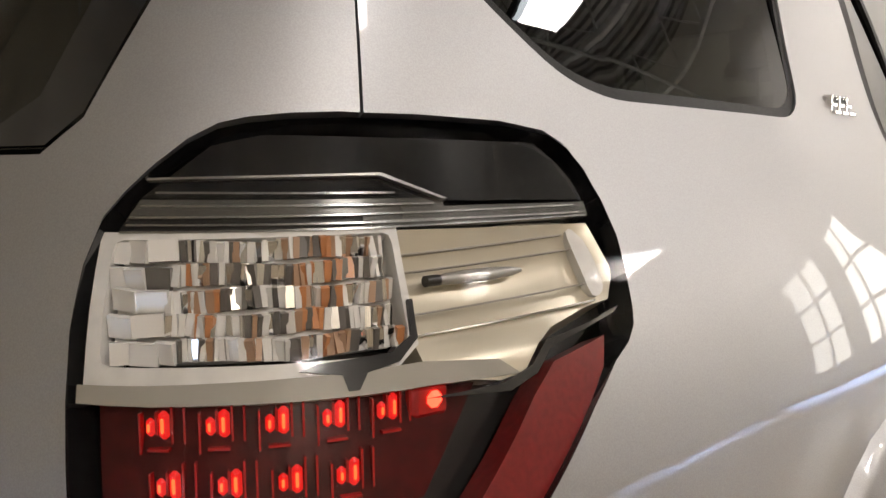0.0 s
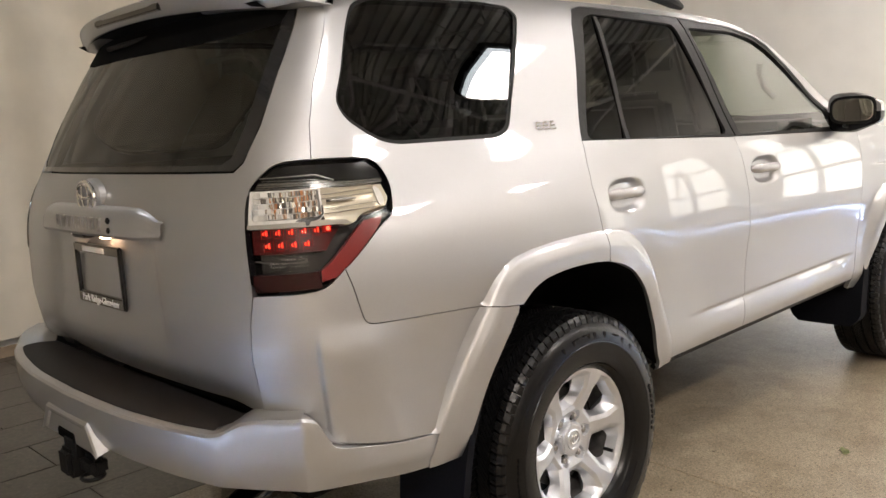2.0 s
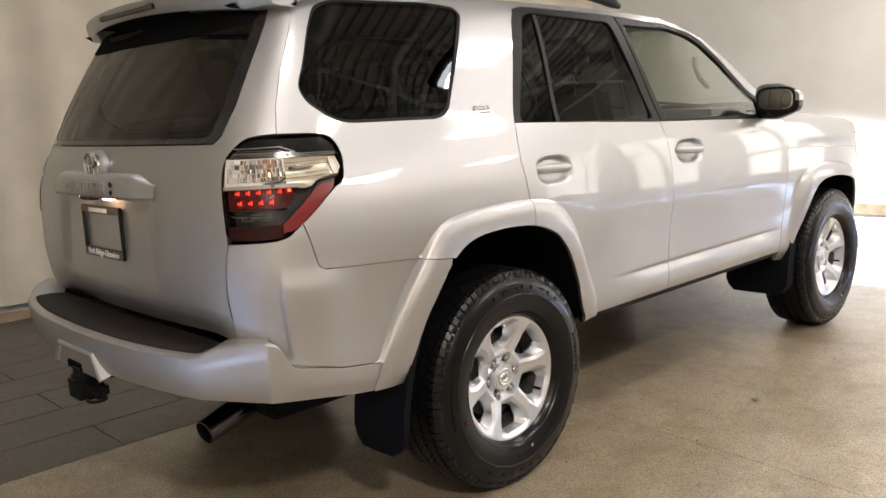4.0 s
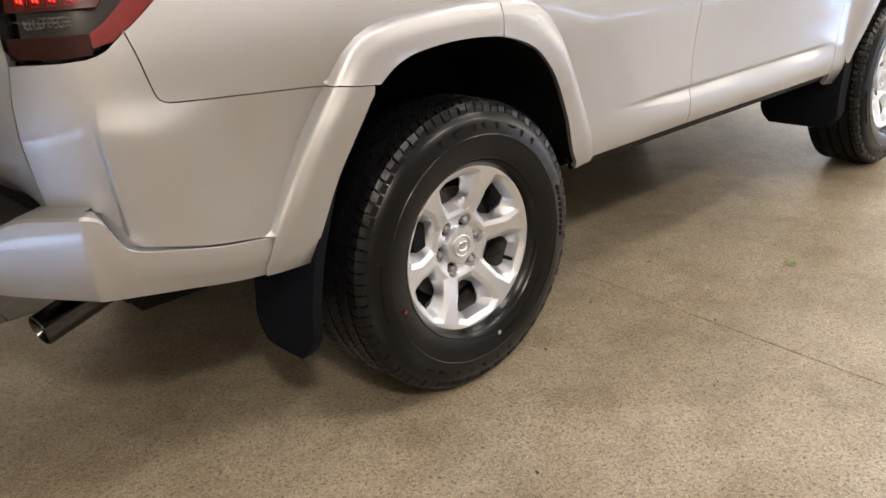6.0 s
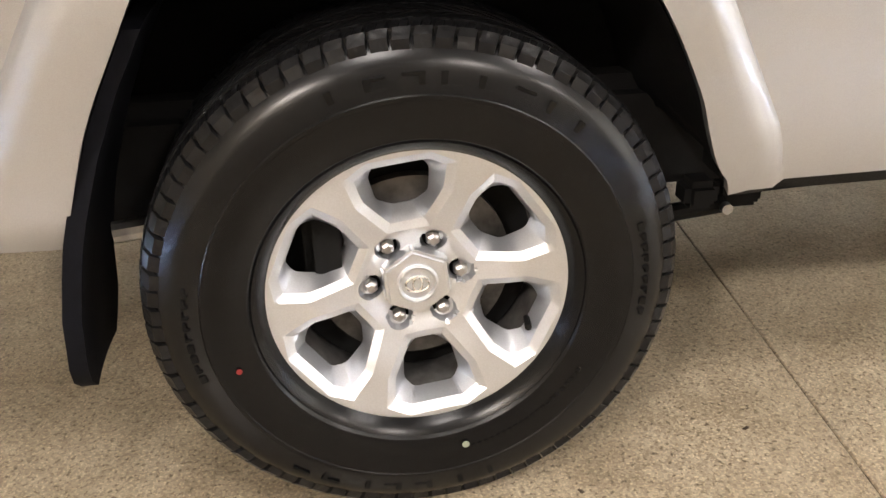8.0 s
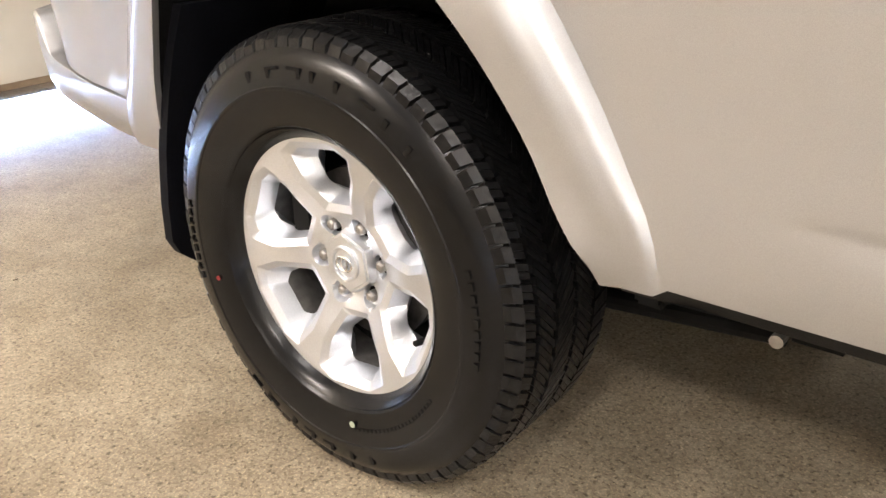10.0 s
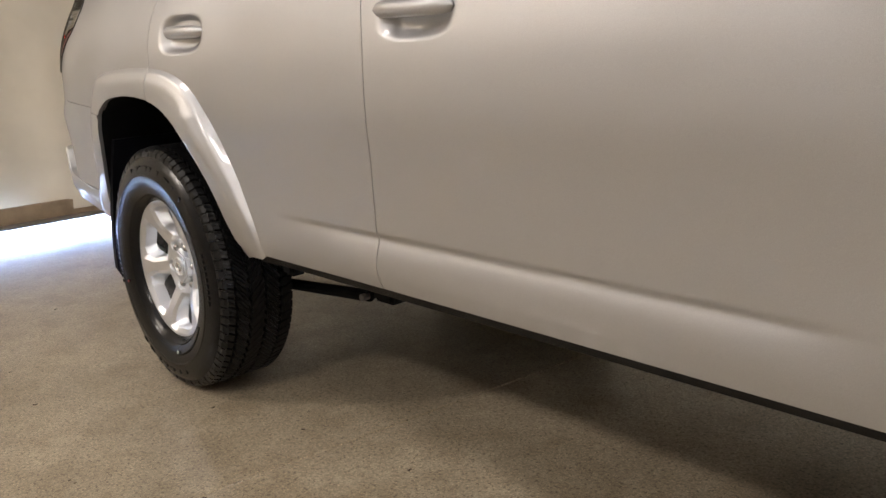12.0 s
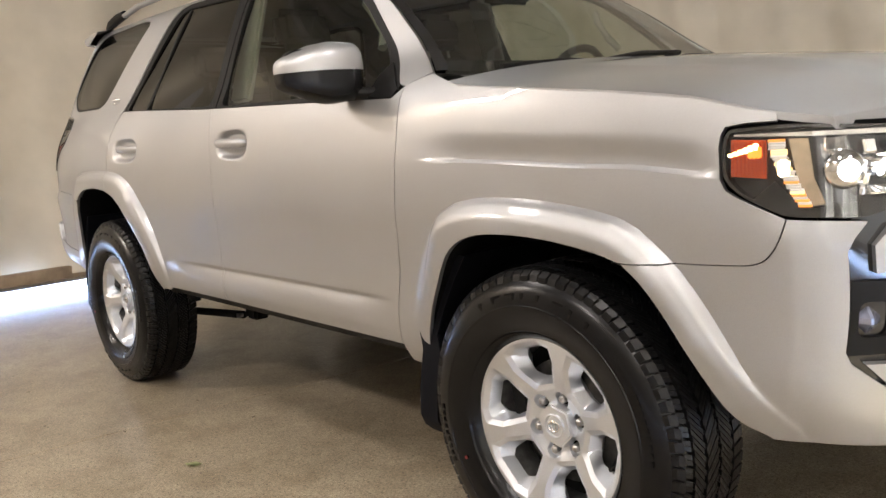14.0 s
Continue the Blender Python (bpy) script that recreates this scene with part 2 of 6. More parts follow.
# ---- the car's skin ----
def curve(xs, ys):
    """A smooth curve through points, without overshoot."""
    xs, ys = np.array(xs, float), np.array(ys, float)
    h, d = np.diff(xs), np.diff(ys) / np.diff(xs)
    m = np.r_[d[0], [0 if p * q <= 0 else 2 * p * q / (p + q) for p, q in zip(d, d[1:])], d[-1]]

    def at(x):
        x = np.clip(x, xs[0], xs[-1])
        i = np.clip(np.searchsorted(xs, x) - 1, 0, len(h) - 1)
        t = (x - xs[i]) / h[i]
        return (1 + 2 * t) * (1 - t) ** 2 * ys[i] + t * (1 - t) ** 2 * h[i] * m[i] + t * t * (3 - 2 * t) * ys[i + 1] + t * t * (t - 1) * h[i] * m[i + 1]

    return at


def step(a, b, x):
    t = np.clip((x - a) / (b - a), 0, 1)
    return t * t * (3 - 2 * t)


# half width of the body by height
WIDTH = curve([0.40, 0.47, 0.51, 0.54, 0.565, 0.585, 0.61, 0.628, 0.637, 0.641, 0.652, 0.675, 0.70, 0.75, 0.82, 0.93, 1.03, 1.10, 1.16, 1.22, 1.28, 1.31, 1.36, 1.50, 1.62, 1.70, 1.745, 1.78],
              [0.80, 0.838, 0.856, 0.8675, 0.8728, 0.8732, 0.8700, 0.8655, 0.8628, 0.8630, 0.8695, 0.8702, 0.8705, 0.872, 0.877, 0.887, 0.884, 0.876, 0.866, 0.851, 0.829, 0.812, 0.788, 0.729, 0.672, 0.628, 0.592, 0.53])
WIDTH_TAIL = curve([1.03, 1.10, 1.16, 1.22, 1.28, 1.31, 1.36, 1.50, 1.62, 1.70, 1.745, 1.78], [0.884, 0.874, 0.857, 0.832, 0.803, 0.792, 0.776, 0.724, 0.672, 0.628, 0.592, 0.53])
WIDTH_SOFT = curve([0.40, 0.47, 0.51, 0.555, 0.62, 0.70, 0.82, 0.93, 1.03], [0.80, 0.838, 0.857, 0.868, 0.872, 0.872, 0.879, 0.887, 0.884])
REAR_PLAN = [(-0.5, 0.885), (-0.6, 0.884), (-0.70, 0.880), (-0.78, 0.871), (-0.85, 0.855), (-0.90, 0.832), (-0.94, 0.800), (-0.97, 0.765), (-0.99, 0.722), (-1.005, 0.66), (-1.02, 0.56), (-1.035, 0.40), (-1.045, 0.2), (-1.05, 0)]
FRONT_PLAN = [(2.8, 0.885), (2.95, 0.884), (3.10, 0.876), (3.22, 0.860), (3.32, 0.835), (3.41, 0.795), (3.47, 0.745), (3.52, 0.68), (3.56, 0.58), (3.59, 0.42), (3.605, 0.2), (3.61, 0)]


def along(plan, start, sign):
    p = np.array(plan)
    s = start + sign * np.r_[0, np.cumsum(np.hypot(*np.diff(p, axis=0).T))]
    o = np.argsort(s)
    return curve(s[o], p[o, 0]), curve(s[o], p[o, 1]), float(s[-1])


RX, RY, U_REAR = along(REAR_PLAN, -0.5, -1)
FX, FY, U_FRONT = along(FRONT_PLAN, 2.8, 1)
LEAN = curve([0.4, 0.6, 0.72, 0.84, 0.90, 1.0, 1.1, 1.2, 1.30, 1.5, 1.70, 1.8], [0.06, 0.033, 0.018, 0.001, -0.005, -0.004, 0.0, 0.015, 0.05, 0.135, 0.24, 0.29])
NOSE = curve([0.4, 0.6, 0.8, 1.0, 1.1, 1.2, 1.3], [-0.05, 0, 0.02, 0.01, -0.01, -0.06, -0.14])

ARCHES = {"rear": [(-0.50, 0.40), (-0.475, 0.52), (-0.447, 0.60), (-0.413, 0.69), (-0.357, 0.79), (-0.305, 0.885), (-0.22, 0.938), (-0.109, 0.952), (0.01, 0.953), (0.125, 0.940), (0.228, 0.903), (0.295, 0.84), (0.343, 0.775), (0.386, 0.70), (0.404, 0.665), (0.418, 0.626), (0.434, 0.586), (0.452, 0.55), (0.48, 0.52), (0.50, 0.40)],
          "front": [(2.32, 0.40), (2.345, 0.52), (2.375, 0.604), (2.447, 0.728), (2.512, 0.826), (2.60, 0.868), (2.746, 0.876), (2.869, 0.868), (2.965, 0.854), (3.050, 0.832), (3.103, 0.783), (3.158, 0.690), (3.198, 0.613), (3.238, 0.549), (3.275, 0.505), (3.33, 0.478)]}
FLARES = {"rear": [(-0.63, 0.36), (-0.612, 0.53), (-0.585, 0.60), (-0.505, 0.76), (-0.415, 0.905), (-0.355, 0.988), (-0.275, 1.025), (-0.06, 1.038), (0.13, 1.035), (0.24, 1.018), (0.31, 0.985), (0.36, 0.938), (0.415, 0.85), (0.47, 0.755), (0.520, 0.66), (0.553, 0.598), (0.567, 0.52), (0.60, 0.36)],
          "front": [(2.23, 0.36), (2.265, 0.60), (2.33, 0.775), (2.39, 0.868), (2.48, 0.935), (2.60, 0.958), (2.78, 0.957), (2.95, 0.938), (3.05, 0.915), (3.120, 0.857), (3.170, 0.798), (3.230, 0.701), (3.288, 0.609), (3.345, 0.548), (3.41, 0.49), (3.46, 0.36)]}
# how far the flares stand out by height, and the swell of the body over the rear wheel
FLARE_OUT = {"rear": curve([0.40, 0.52, 0.586, 0.626, 0.665, 0.70, 0.77, 0.83, 0.89, 0.93, 1.02, 1.06], [0.004, 0.013, 0.0205, 0.0265, 0.033, 0.038, 0.048, 0.053, 0.046, 0.034, 0.022, 0.020]),
             "front": curve([0.40, 0.52, 0.586, 0.626, 0.665, 0.70, 0.77, 0.83, 0.95], [0.003, 0.010, 0.017, 0.025, 0.034, 0.039, 0.047, 0.050, 0.046])}
SWELL = curve([0.80, 0.86, 0.93, 1.02, 1.08, 1.18, 1.28, 1.36, 1.45], [0.0, 0.006, 0.022, 0.036, 0.036, 0.026, 0.010, 0.004, 0.0])


def inside(poly, pts):
    """Which points lie inside a polygon."""
    p, q = np.asarray(poly, float), np.asarray(pts, float).reshape(-1, 2)
    x, y = q[:, 0], q[:, 1]
    res = np.zeros(len(q), bool)
    for (x0, y0), (x1, y1) in zip(p, np.roll(p, -1, 0)):
        cut = (y0 > y) != (y1 > y)
        res ^= cut & (x < (x1 - x0) * (y - y0) / ((y1 - y0) or 1e-12) + x0)
    return res


def distance(line, pts, closed=False):
    p, q = np.asarray(line, float), np.asarray(pts, float).reshape(-1, 2)
    best = np.full(len(q), 1e9)
    for a, b in zip(p, p[1:] if not closed else np.roll(p, -1, 0)):
        d = b - a
        t = np.clip(((q - a) @ d) / max(d @ d, 1e-12), 0, 1)
        best = np.minimum(best, np.hypot(*(q - a - t[:, None] * d).T))
    return best


def smoothed(line, n=3, closed=False):
    """Cut the corners of a polyline."""
    p = [np.array(a, float) for a in line]
    for _ in range(n):
        pairs = list(zip(p, p[1:] + p[:1])) if closed else list(zip(p, p[1:]))
        cut = [w for a, b in pairs for w in (0.75 * a + 0.25 * b, 0.25 * a + 0.75 * b)]
        p = cut if closed else [p[0]] + cut + [p[-1]]
    return [tuple(a) for a in p]


ARCHES = {k: smoothed(v, 2) for k, v in ARCHES.items()}
FLARES = {k: smoothed(v, 1) for k, v in FLARES.items()}


def flare(u, z):
    """How far the wheel-arch flares stand proud."""
    q = np.stack([np.ravel(u), np.ravel(z)], 1)
    out = np.zeros(len(q))
    for key, line in FLARES.items():
        near = (q[:, 0] > line[0][0] - 0.05) & (q[:, 0] < line[-1][0] + 0.05) & (q[:, 1] < 1.1)
        if near.any():
            d = distance(line, q[near]) * inside(line, q[near])
            soft = step(2.47, 2.37, q[near, 0]) * (q[near, 0] > 1.5)
            out[near] += soft * FLARE_OUT[key](q[near, 1]) * step(0, 0.095, d) + (1 - soft) * FLARE_OUT[key](q[near, 1]) * (0.44 * np.clip(d / 0.011, 0, 1) + 0.32 * np.clip(d / 0.038, 0, 1) + 0.24 * step(0.004, 0.060, d))
    return out.reshape(np.shape(u))


HANDLES = (0.285, 1.28)
SCOOP = curve([2.2, 2.35, 2.65, 2.88, 3.03, 3.25, 3.4], [1.086, 1.083, 1.073, 1.062, 1.058, 1.036, 1.02])


def skin(u, z, off=0.0):
    """The place on the car's right flank, tail or nose; u runs along the plan, off goes outwards."""
    u, z = np.broadcast_arrays(np.asarray(u, float), np.asarray(z, float))
    flip = (u < U_REAR) | (u > U_FRONT)
    v = np.where(u < U_REAR, 2 * U_REAR - u, np.where(u > U_FRONT, 2 * U_FRONT - u, u))
    x = np.where(v < -0.5, RX(v), np.where(v > 2.8, FX(v), v))
    y = np.where(v < -0.5, RY(v), np.where(v > 2.8, FY(v), 0.885))
    x = x + LEAN(z) * step(-0.55, -1.0, v) + NOSE(z) * step(3.0, 3.6, v)
    crease = step(0.62, 1.0, v) * (1 - step(2.0, 2.22, v)) + step(0.93, 1.03, z)
    wide = WIDTH(z) + np.where(z > 1.03, WIDTH_TAIL(z) - WIDTH(z), 0) * step(-0.25, -0.68, v)
    y = y * (WIDTH_SOFT(z) + np.clip(crease, 0, 1) * (wide - WIDTH_SOFT(z))) / 0.885 - 0.06 * step(1.2, 2.2, v) * step(1.2, 1.4, z) * (1 - step(2.6, 3.0, v))
    y = y + SWELL(z) * step(0.62, 0.05, v) * step(-0.86, -0.22, v)
    wr, wf = step(-0.8, -1.05, v), step(3.25, 3.55, v)
    cup = sum(step(1.0, 0.6, (np.abs((v - c) / 0.120) ** 3 + np.abs((z - 1.122) / 0.056) ** 3) ** (1 / 3)) for c in HANDLES)
    cheek = 0.020 * step(-0.901, -0.889, v) * step(-0.62, -0.80, v) * step(0.94, 0.87, z) * step(0.55, 0.61, z)
    scoop = step(0.044, -0.020, z - SCOOP(v)) * step(-0.034, -0.025, z - SCOOP(v)) * step(2.33, 2.60, v) * step(3.27, 3.14, v)
    crest = 0.013 * np.clip(1 - np.abs(v - 3.366) / 0.10, 0, 1) * step(0.50, 0.62, z) * step(0.945, 0.88, z)
    n = off + crest - 0.014 * scoop + (flare(v, z) + cheek) * (1 - wr) - 0.022 * cup
    x = x - n * wr + n * wf
    y = y + n * np.clip(1 - wr - wf, 0, 1)
    return np.stack([x, np.where(flip, y, -y), z + 0 * x], -1)


EVEN = np.polyfit(np.linspace(1.27, 1.74, 30), WIDTH(np.linspace(1.27, 1.74, 30)), 2)


def glass_skin(u, z, off=0.0):
    """The flank with an even bow from the belt to the roof, for its panes."""
    p = skin(u, z, off)
    p[..., 1] += WIDTH(z) - np.polyval(EVEN, z)
    return p


def rounded(poly, r=0.02, n=4):
    """Round the corners of a polygon."""
    p = [np.array(a, float) for a in poly]
    out = []
    for a, b, c in zip(p[-1:] + p[:-1], p, p[1:] + p[:1]):
        la, lc = np.linalg.norm(a - b), np.linalg.norm(c - b)
        d = min(r, 0.45 * la, 0.45 * lc)
        s, e = b + (a - b) / la * d, b + (c - b) / lc * d
        out += [tuple((1 - t) ** 2 * s + 2 * t * (1 - t) * b + t * t * e) for t in np.linspace(0, 1, n)]
    return out


def dense(poly, most=0.03):
    p = [np.array(a, float) for a in poly]
    out = []
    for a, b in zip(p, p[1:] + p[:1]):
        k = max(1, int(math.ceil(np.linalg.norm(b - a) / most)))
        out += [tuple(a + (b - a) * i / k) for i in range(k)]
    return out


def inset(poly, d):
    """Shrink a polygon by d."""
    p = np.array(poly, float)
    if 0.5 * np.sum(p[:, 0] * np.roll(p[:, 1], -1) - p[:, 1] * np.roll(p[:, 0], -1)) < 0:
        p = p[::-1]
    e = np.roll(p, -1, 0) - p
    n = np.stack([-e[:, 1], e[:, 0]], 1) / np.maximum(np.hypot(*e.T), 1e-9)[:, None]
    m = n + np.roll(n, 1, 0)
    m /= np.maximum((m * m).sum(1) / 2, 0.5)[:, None]
    return [tuple(a) for a in p + d * m]


from mathutils import geometry


def sheet(outline, holes=(), grid=0.03, extra=(), creases=()):
    """Triangles that fill an outline but for its holes: points in the plane, triangles, and the loops of their rims."""
    loops = [dense(outline, grid)] + [dense(h, grid) for h in holes]
    pts, edges, rims = [], [], []
    for lp in loops:
        k = len(pts)
        pts += lp
        rims.append(list(range(k, len(pts))))
        edges += list(zip(rims[-1], rims[-1][1:] + rims[-1][:1]))
    lines = [dense(c, grid) for c in creases]
    for lp in lines:
        k = len(pts)
        pts += lp
        edges += [(k + i, k + (i + 1) % len(lp)) for i in range(len(lp))]
    o = np.array(loops[0])
    lo, hi = o.min(0), o.max(0)
    gx, gz = np.meshgrid(np.arange(lo[0], hi[0], grid), np.arange(lo[1], hi[1], grid))
    gx = gx + (np.arange(len(gx)) % 2)[:, None] * grid / 2
    q = np.stack([gx.ravel(), gz.ravel()], 1)
    near = 0.3 * grid
    if len(extra):
        e = np.array(extra, float)
        q = q[[np.min(np.hypot(*(e - a).T)) > 0.42 * grid for a in q]]
        near = np.r_[np.full(len(q), 0.3 * grid), np.full(len(e), min(0.3 * grid, 0.0035))]
        q = np.concatenate([q, e])
    keep = inside(loops[0], q)
    for lp in loops[1:]:
        keep &= ~inside(lp, q)
    for lp in loops + lines:
        keep &= distance(lp, q, True) > near
    pts = pts + [tuple(a) for a in q[keep]]
    v, _, f, vo, _, _ = geometry.delaunay_2d_cdt([Vector(a) for a in pts], edges, [], 0, 1e-7)
    vv = np.array([tuple(a) for a in v])
    tri = np.array([tuple(t) for t in f])
    mid = vv[tri].mean(1)
    ok = inside(loops[0], mid)
    for lp in loops[1:]:
        ok &= ~inside(lp, mid)
    back = {}
    for n, o in enumerate(vo):
        for k in o:
            back[k] = n
    return vv, tri[ok], [[back[k] for k in r] for r in rims]


def panel(name, outline, material, parent, holes=(), label="", gap=0.0013, depth=0.018, grid=0.03, place=skin, off=0.0, side=-1, extra=(), rims=True, sharp=35, creases=()):
    """One sheet of the skin, with turned-in edges; side 1 is its mirror image on the far flank."""
    outline = inset(outline, gap)
    holes = [inset(h, -gap if gap > 0 else 0) for h in holes]
    vv, tri, loops = sheet(outline, holes, grid, extra, creases)
    at = np.asarray(place(vv[:, 0], vv[:, 1], off))
    e = 1e-3
    du = np.asarray(place(vv[:, 0] + e, vv[:, 1], off)) - np.asarray(place(vv[:, 0] - e, vv[:, 1], off))
    dz = np.asarray(place(vv[:, 0], vv[:, 1] + e, off)) - np.asarray(place(vv[:, 0], vv[:, 1] - e, off))
    nrm = np.cross(du, dz)
    nrm /= np.maximum(np.linalg.norm(nrm, axis=1), 1e-12)[:, None]
    verts, faces = [*at], [tuple(t) for t in tri]
    a, b, c = at[tri[:, 0]], at[tri[:, 1]], at[tri[:, 2]]
    wrong = (np.cross(b - a, c - a) * nrm[tri[:, 0]]).sum(1) < 0
    faces = [f[::-1] if w else f for f, w in zip(faces, wrong)]
    if rims:
        for n, r in enumerate(loops):
            k = len(verts)
            verts += [at[i] for i in r] + [at[i] - nrm[i] * depth for i in r]
            m = len(r)
            for i in range(m):
                j = (i + 1) % m
                q = (k + i, k + j, k + m + j, k + m + i)
                faces.append(q if n else q[::-1])
    verts = np.array(verts)
    if side > 0:
        verts[:, 1] *= -1
        faces = [f[::-1] for f in faces]
    return from_data(name, verts, faces, material, parent, label, sharp)


CUP_LOOPS = [[(c + 0.120 * r * math.copysign(abs(math.cos(a)) ** (2 / 3), math.cos(a)), 1.122 + 0.056 * r * math.copysign(abs(math.sin(a)) ** (2 / 3), math.sin(a))) for a in np.linspace(0, 2 * math.pi, 36, endpoint=False)] for c in HANDLES for r in (0.3, 0.58, 0.66, 0.74, 0.82, 0.90, 0.98, 1.06)]
CREASE_POINTS = [(u, z) for z in (0.545, 0.560, 0.575, 0.590, 0.605, 0.617, 0.627, 0.634, 0.638, 0.642, 0.647, 0.652, 0.657, 0.666, 0.680, 0.70) for u in np.arange(0.68, 2.19, 0.02)]
CREST_POINTS = [(u, z) for u in (3.358, 3.363, 3.369, 3.374) for z in np.arange(0.52, 0.915, 0.02)]
CHEEK_POINTS = [(u, z) for u in (-0.903, -0.899, -0.895, -0.891, -0.887) for z in np.arange(0.665, 0.93, 0.018)]
FLARE_LINES = [p for line in FLARES.values() for lv in (-0.007, 0.0, 0.004, 0.008, 0.013, 0.020, 0.028, 0.038, 0.052) for p in inset(dense(line + [(line[-1][0], 0.2), (line[0][0], 0.2)], 0.012), lv) if p[1] > 0.38]


def thing(name, label, category, group="", kind="", at=(0, 0, 0)):
    ob = new(name)
    ob.location = at
    ob.empty_display_size = 0.1
    return tagged(ob, label, category, group, kind)

# ---- the room ----
X0, X1 = ROOM_X
Y0, Y1 = ROOM_Y
FLOOR_SPLIT = 0.64


def slab(name, x0, x1, y0, y1, material, label, category):
    bm = block(bmesh.new(), ((x0 + x1) / 2, (y0 + y1) / 2, -0.05), (x1 - x0, y1 - y0, 0.1), 0.003)
    return tagged(part(name, bm, material, None, label, smooth=False), "", category, "", "structure")


def joint_x(y):
    return 0.845 + 0.092 * y


for sg, x in ((-1, X0 - 0.2), (1, X1 + 0.2)):
    bm = bmesh.new()
    ya, yb = Y0 - 0.2, FLOOR_SPLIT
    ring = [(x, ya), (joint_x(ya) + sg * 0.0014, ya), (joint_x(yb) + sg * 0.0014, yb), (x, yb)]
    top = [bm.verts.new((a, b, 0)) for a, b in ring]
    low = [bm.verts.new((a, b, -0.1)) for a, b in ring]
    bm.faces.new(top)
    bm.faces.new(low[::-1])
    for k in range(4):
        bm.faces.new((top[k], low[k], low[(k + 1) % 4], top[(k + 1) % 4]))
    bmesh.ops.bevel(bm, geom=[e for e in bm.edges if all(v.co.z > -0.01 for v in e.verts)], offset=0.0025, segments=1, affect="EDGES")
    tagged(part("floor", bm, CONCRETE, None, "sealed beige concrete floor with bare aggregate grains", smooth=False), "", "floor", "", "structure")
tagged(part("subfloor", block(bmesh.new(), ((X0 + X1) / 2, (Y0 + Y1) / 2, -0.13), (X1 - X0 + 0.4, Y1 - Y0 + 0.4, 0.05)), JOINT, None, "dark base under the floor joints", smooth=False), "", "floor", "", "structure")
base = slab("dark_floor", X0 - 0.2, X1 + 0.2, FLOOR_SPLIT, Y1 + 0.2, DARK_FLOOR, "dark grey floor slabs with thin joints", "floor")
base.location.z = -0.012
for j, y in enumerate(np.arange(FLOOR_SPLIT, Y1 + 0.1, 0.36)):
    for i, x in enumerate(np.arange(X0 - 0.2 + 0.45 * (j % 2), X1, 0.9)):
        b2 = block(bmesh.new(), (x + 0.45, y + 0.18, -0.008), (0.896, 0.355, 0.016), 0.0015, segments=1)
        part("floor_slab", b2, DARK_FLOOR, base, smooth=False).location.z = 0.012


def drape(name, p0, p1, z0, z1, material, label, folds, depth, seed, thick=0.01):
    """A hanging canvas wall with soft folds that grow towards the foot."""
    rnd = random.Random(seed)
    a, b = np.array(p0, float), np.array(p1, float)
    length = np.linalg.norm(b - a)
    d = (b - a) / length
    n = np.array([-d[1], d[0]])
    waves = [(rnd.uniform(0.5, 1.0) / k ** 0.7, rnd.uniform(0.6, 1.4) * folds * k ** 0.8, rnd.uniform(0, 6.28), rnd.uniform(-0.35, 0.35)) for k in (1, 1.7, 2.6, 4.1)]
    s = np.linspace(0, length, int(length / 0.05))
    zs = np.linspace(z0, z1, 14)
    rows = []
    for z in zs:
        f = sum(w * np.sin(q * s + ph + sl * z) for w, q, ph, sl in waves) * depth * (0.55 + 0.45 * (1 - (z - z0) / (z1 - z0)))
        rows.append(np.stack([a[0] + d[0] * s + n[0] * f, a[1] + d[1] * s + n[1] * f, np.full_like(s, z)], 1))
    ob = loft(name, rows, material, None, label, thick, (-n[0], -n[1], 0), sharp=60)
    return tagged(ob, "", "drape", "", "structure")


drape("drape_north", (X1, Y1), (X0, Y1), 0.10, ROOM_Z - 0.25, DRAPE, "cream canvas drape hanging in soft folds", 4.6, 0.10, 3)
drape("drape_west", (X0, Y1), (X0, Y0), 0.12, ROOM_Z - 0.25, DRAPE, "cream canvas drape hanging in soft folds", 3.6, 0.075, 5)
# same canvas painted darker, so less light bounces onto flank and floor
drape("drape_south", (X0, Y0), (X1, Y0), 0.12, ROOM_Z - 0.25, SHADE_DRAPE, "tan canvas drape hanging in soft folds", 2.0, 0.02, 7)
drape("drape_east", (X1, Y0), (X1, Y1), 0.12, ROOM_Z - 0.25, WALL_WHITE, "white canvas drape, nearly flat", 1.2, 0.012, 9)
for nm, c, s in (("wall_west", (X0 - 0.15, (Y0 + Y1) / 2, ROOM_Z / 2), (0.1, Y1 - Y0 + 0.5, ROOM_Z)), ("wall_east", (X1 + 0.15, (Y0 + Y1) / 2, ROOM_Z / 2), (0.1, Y1 - Y0 + 0.5, ROOM_Z)),
                 ("wall_south", ((X0 + X1) / 2, Y0 - 0.15, ROOM_Z / 2), (X1 - X0 + 0.5, 0.1, ROOM_Z)), ("wall_north", ((X0 + X1) / 2, Y1 + 0.15, ROOM_Z / 2), (X1 - X0 + 0.5, 0.1, ROOM_Z))):
    tagged(part(nm, block(bmesh.new(), c, s, 0.004), WALL_WHITE, None, "plain off-white wall behind the drapes", smooth=False), "", "wall", "", "structure")
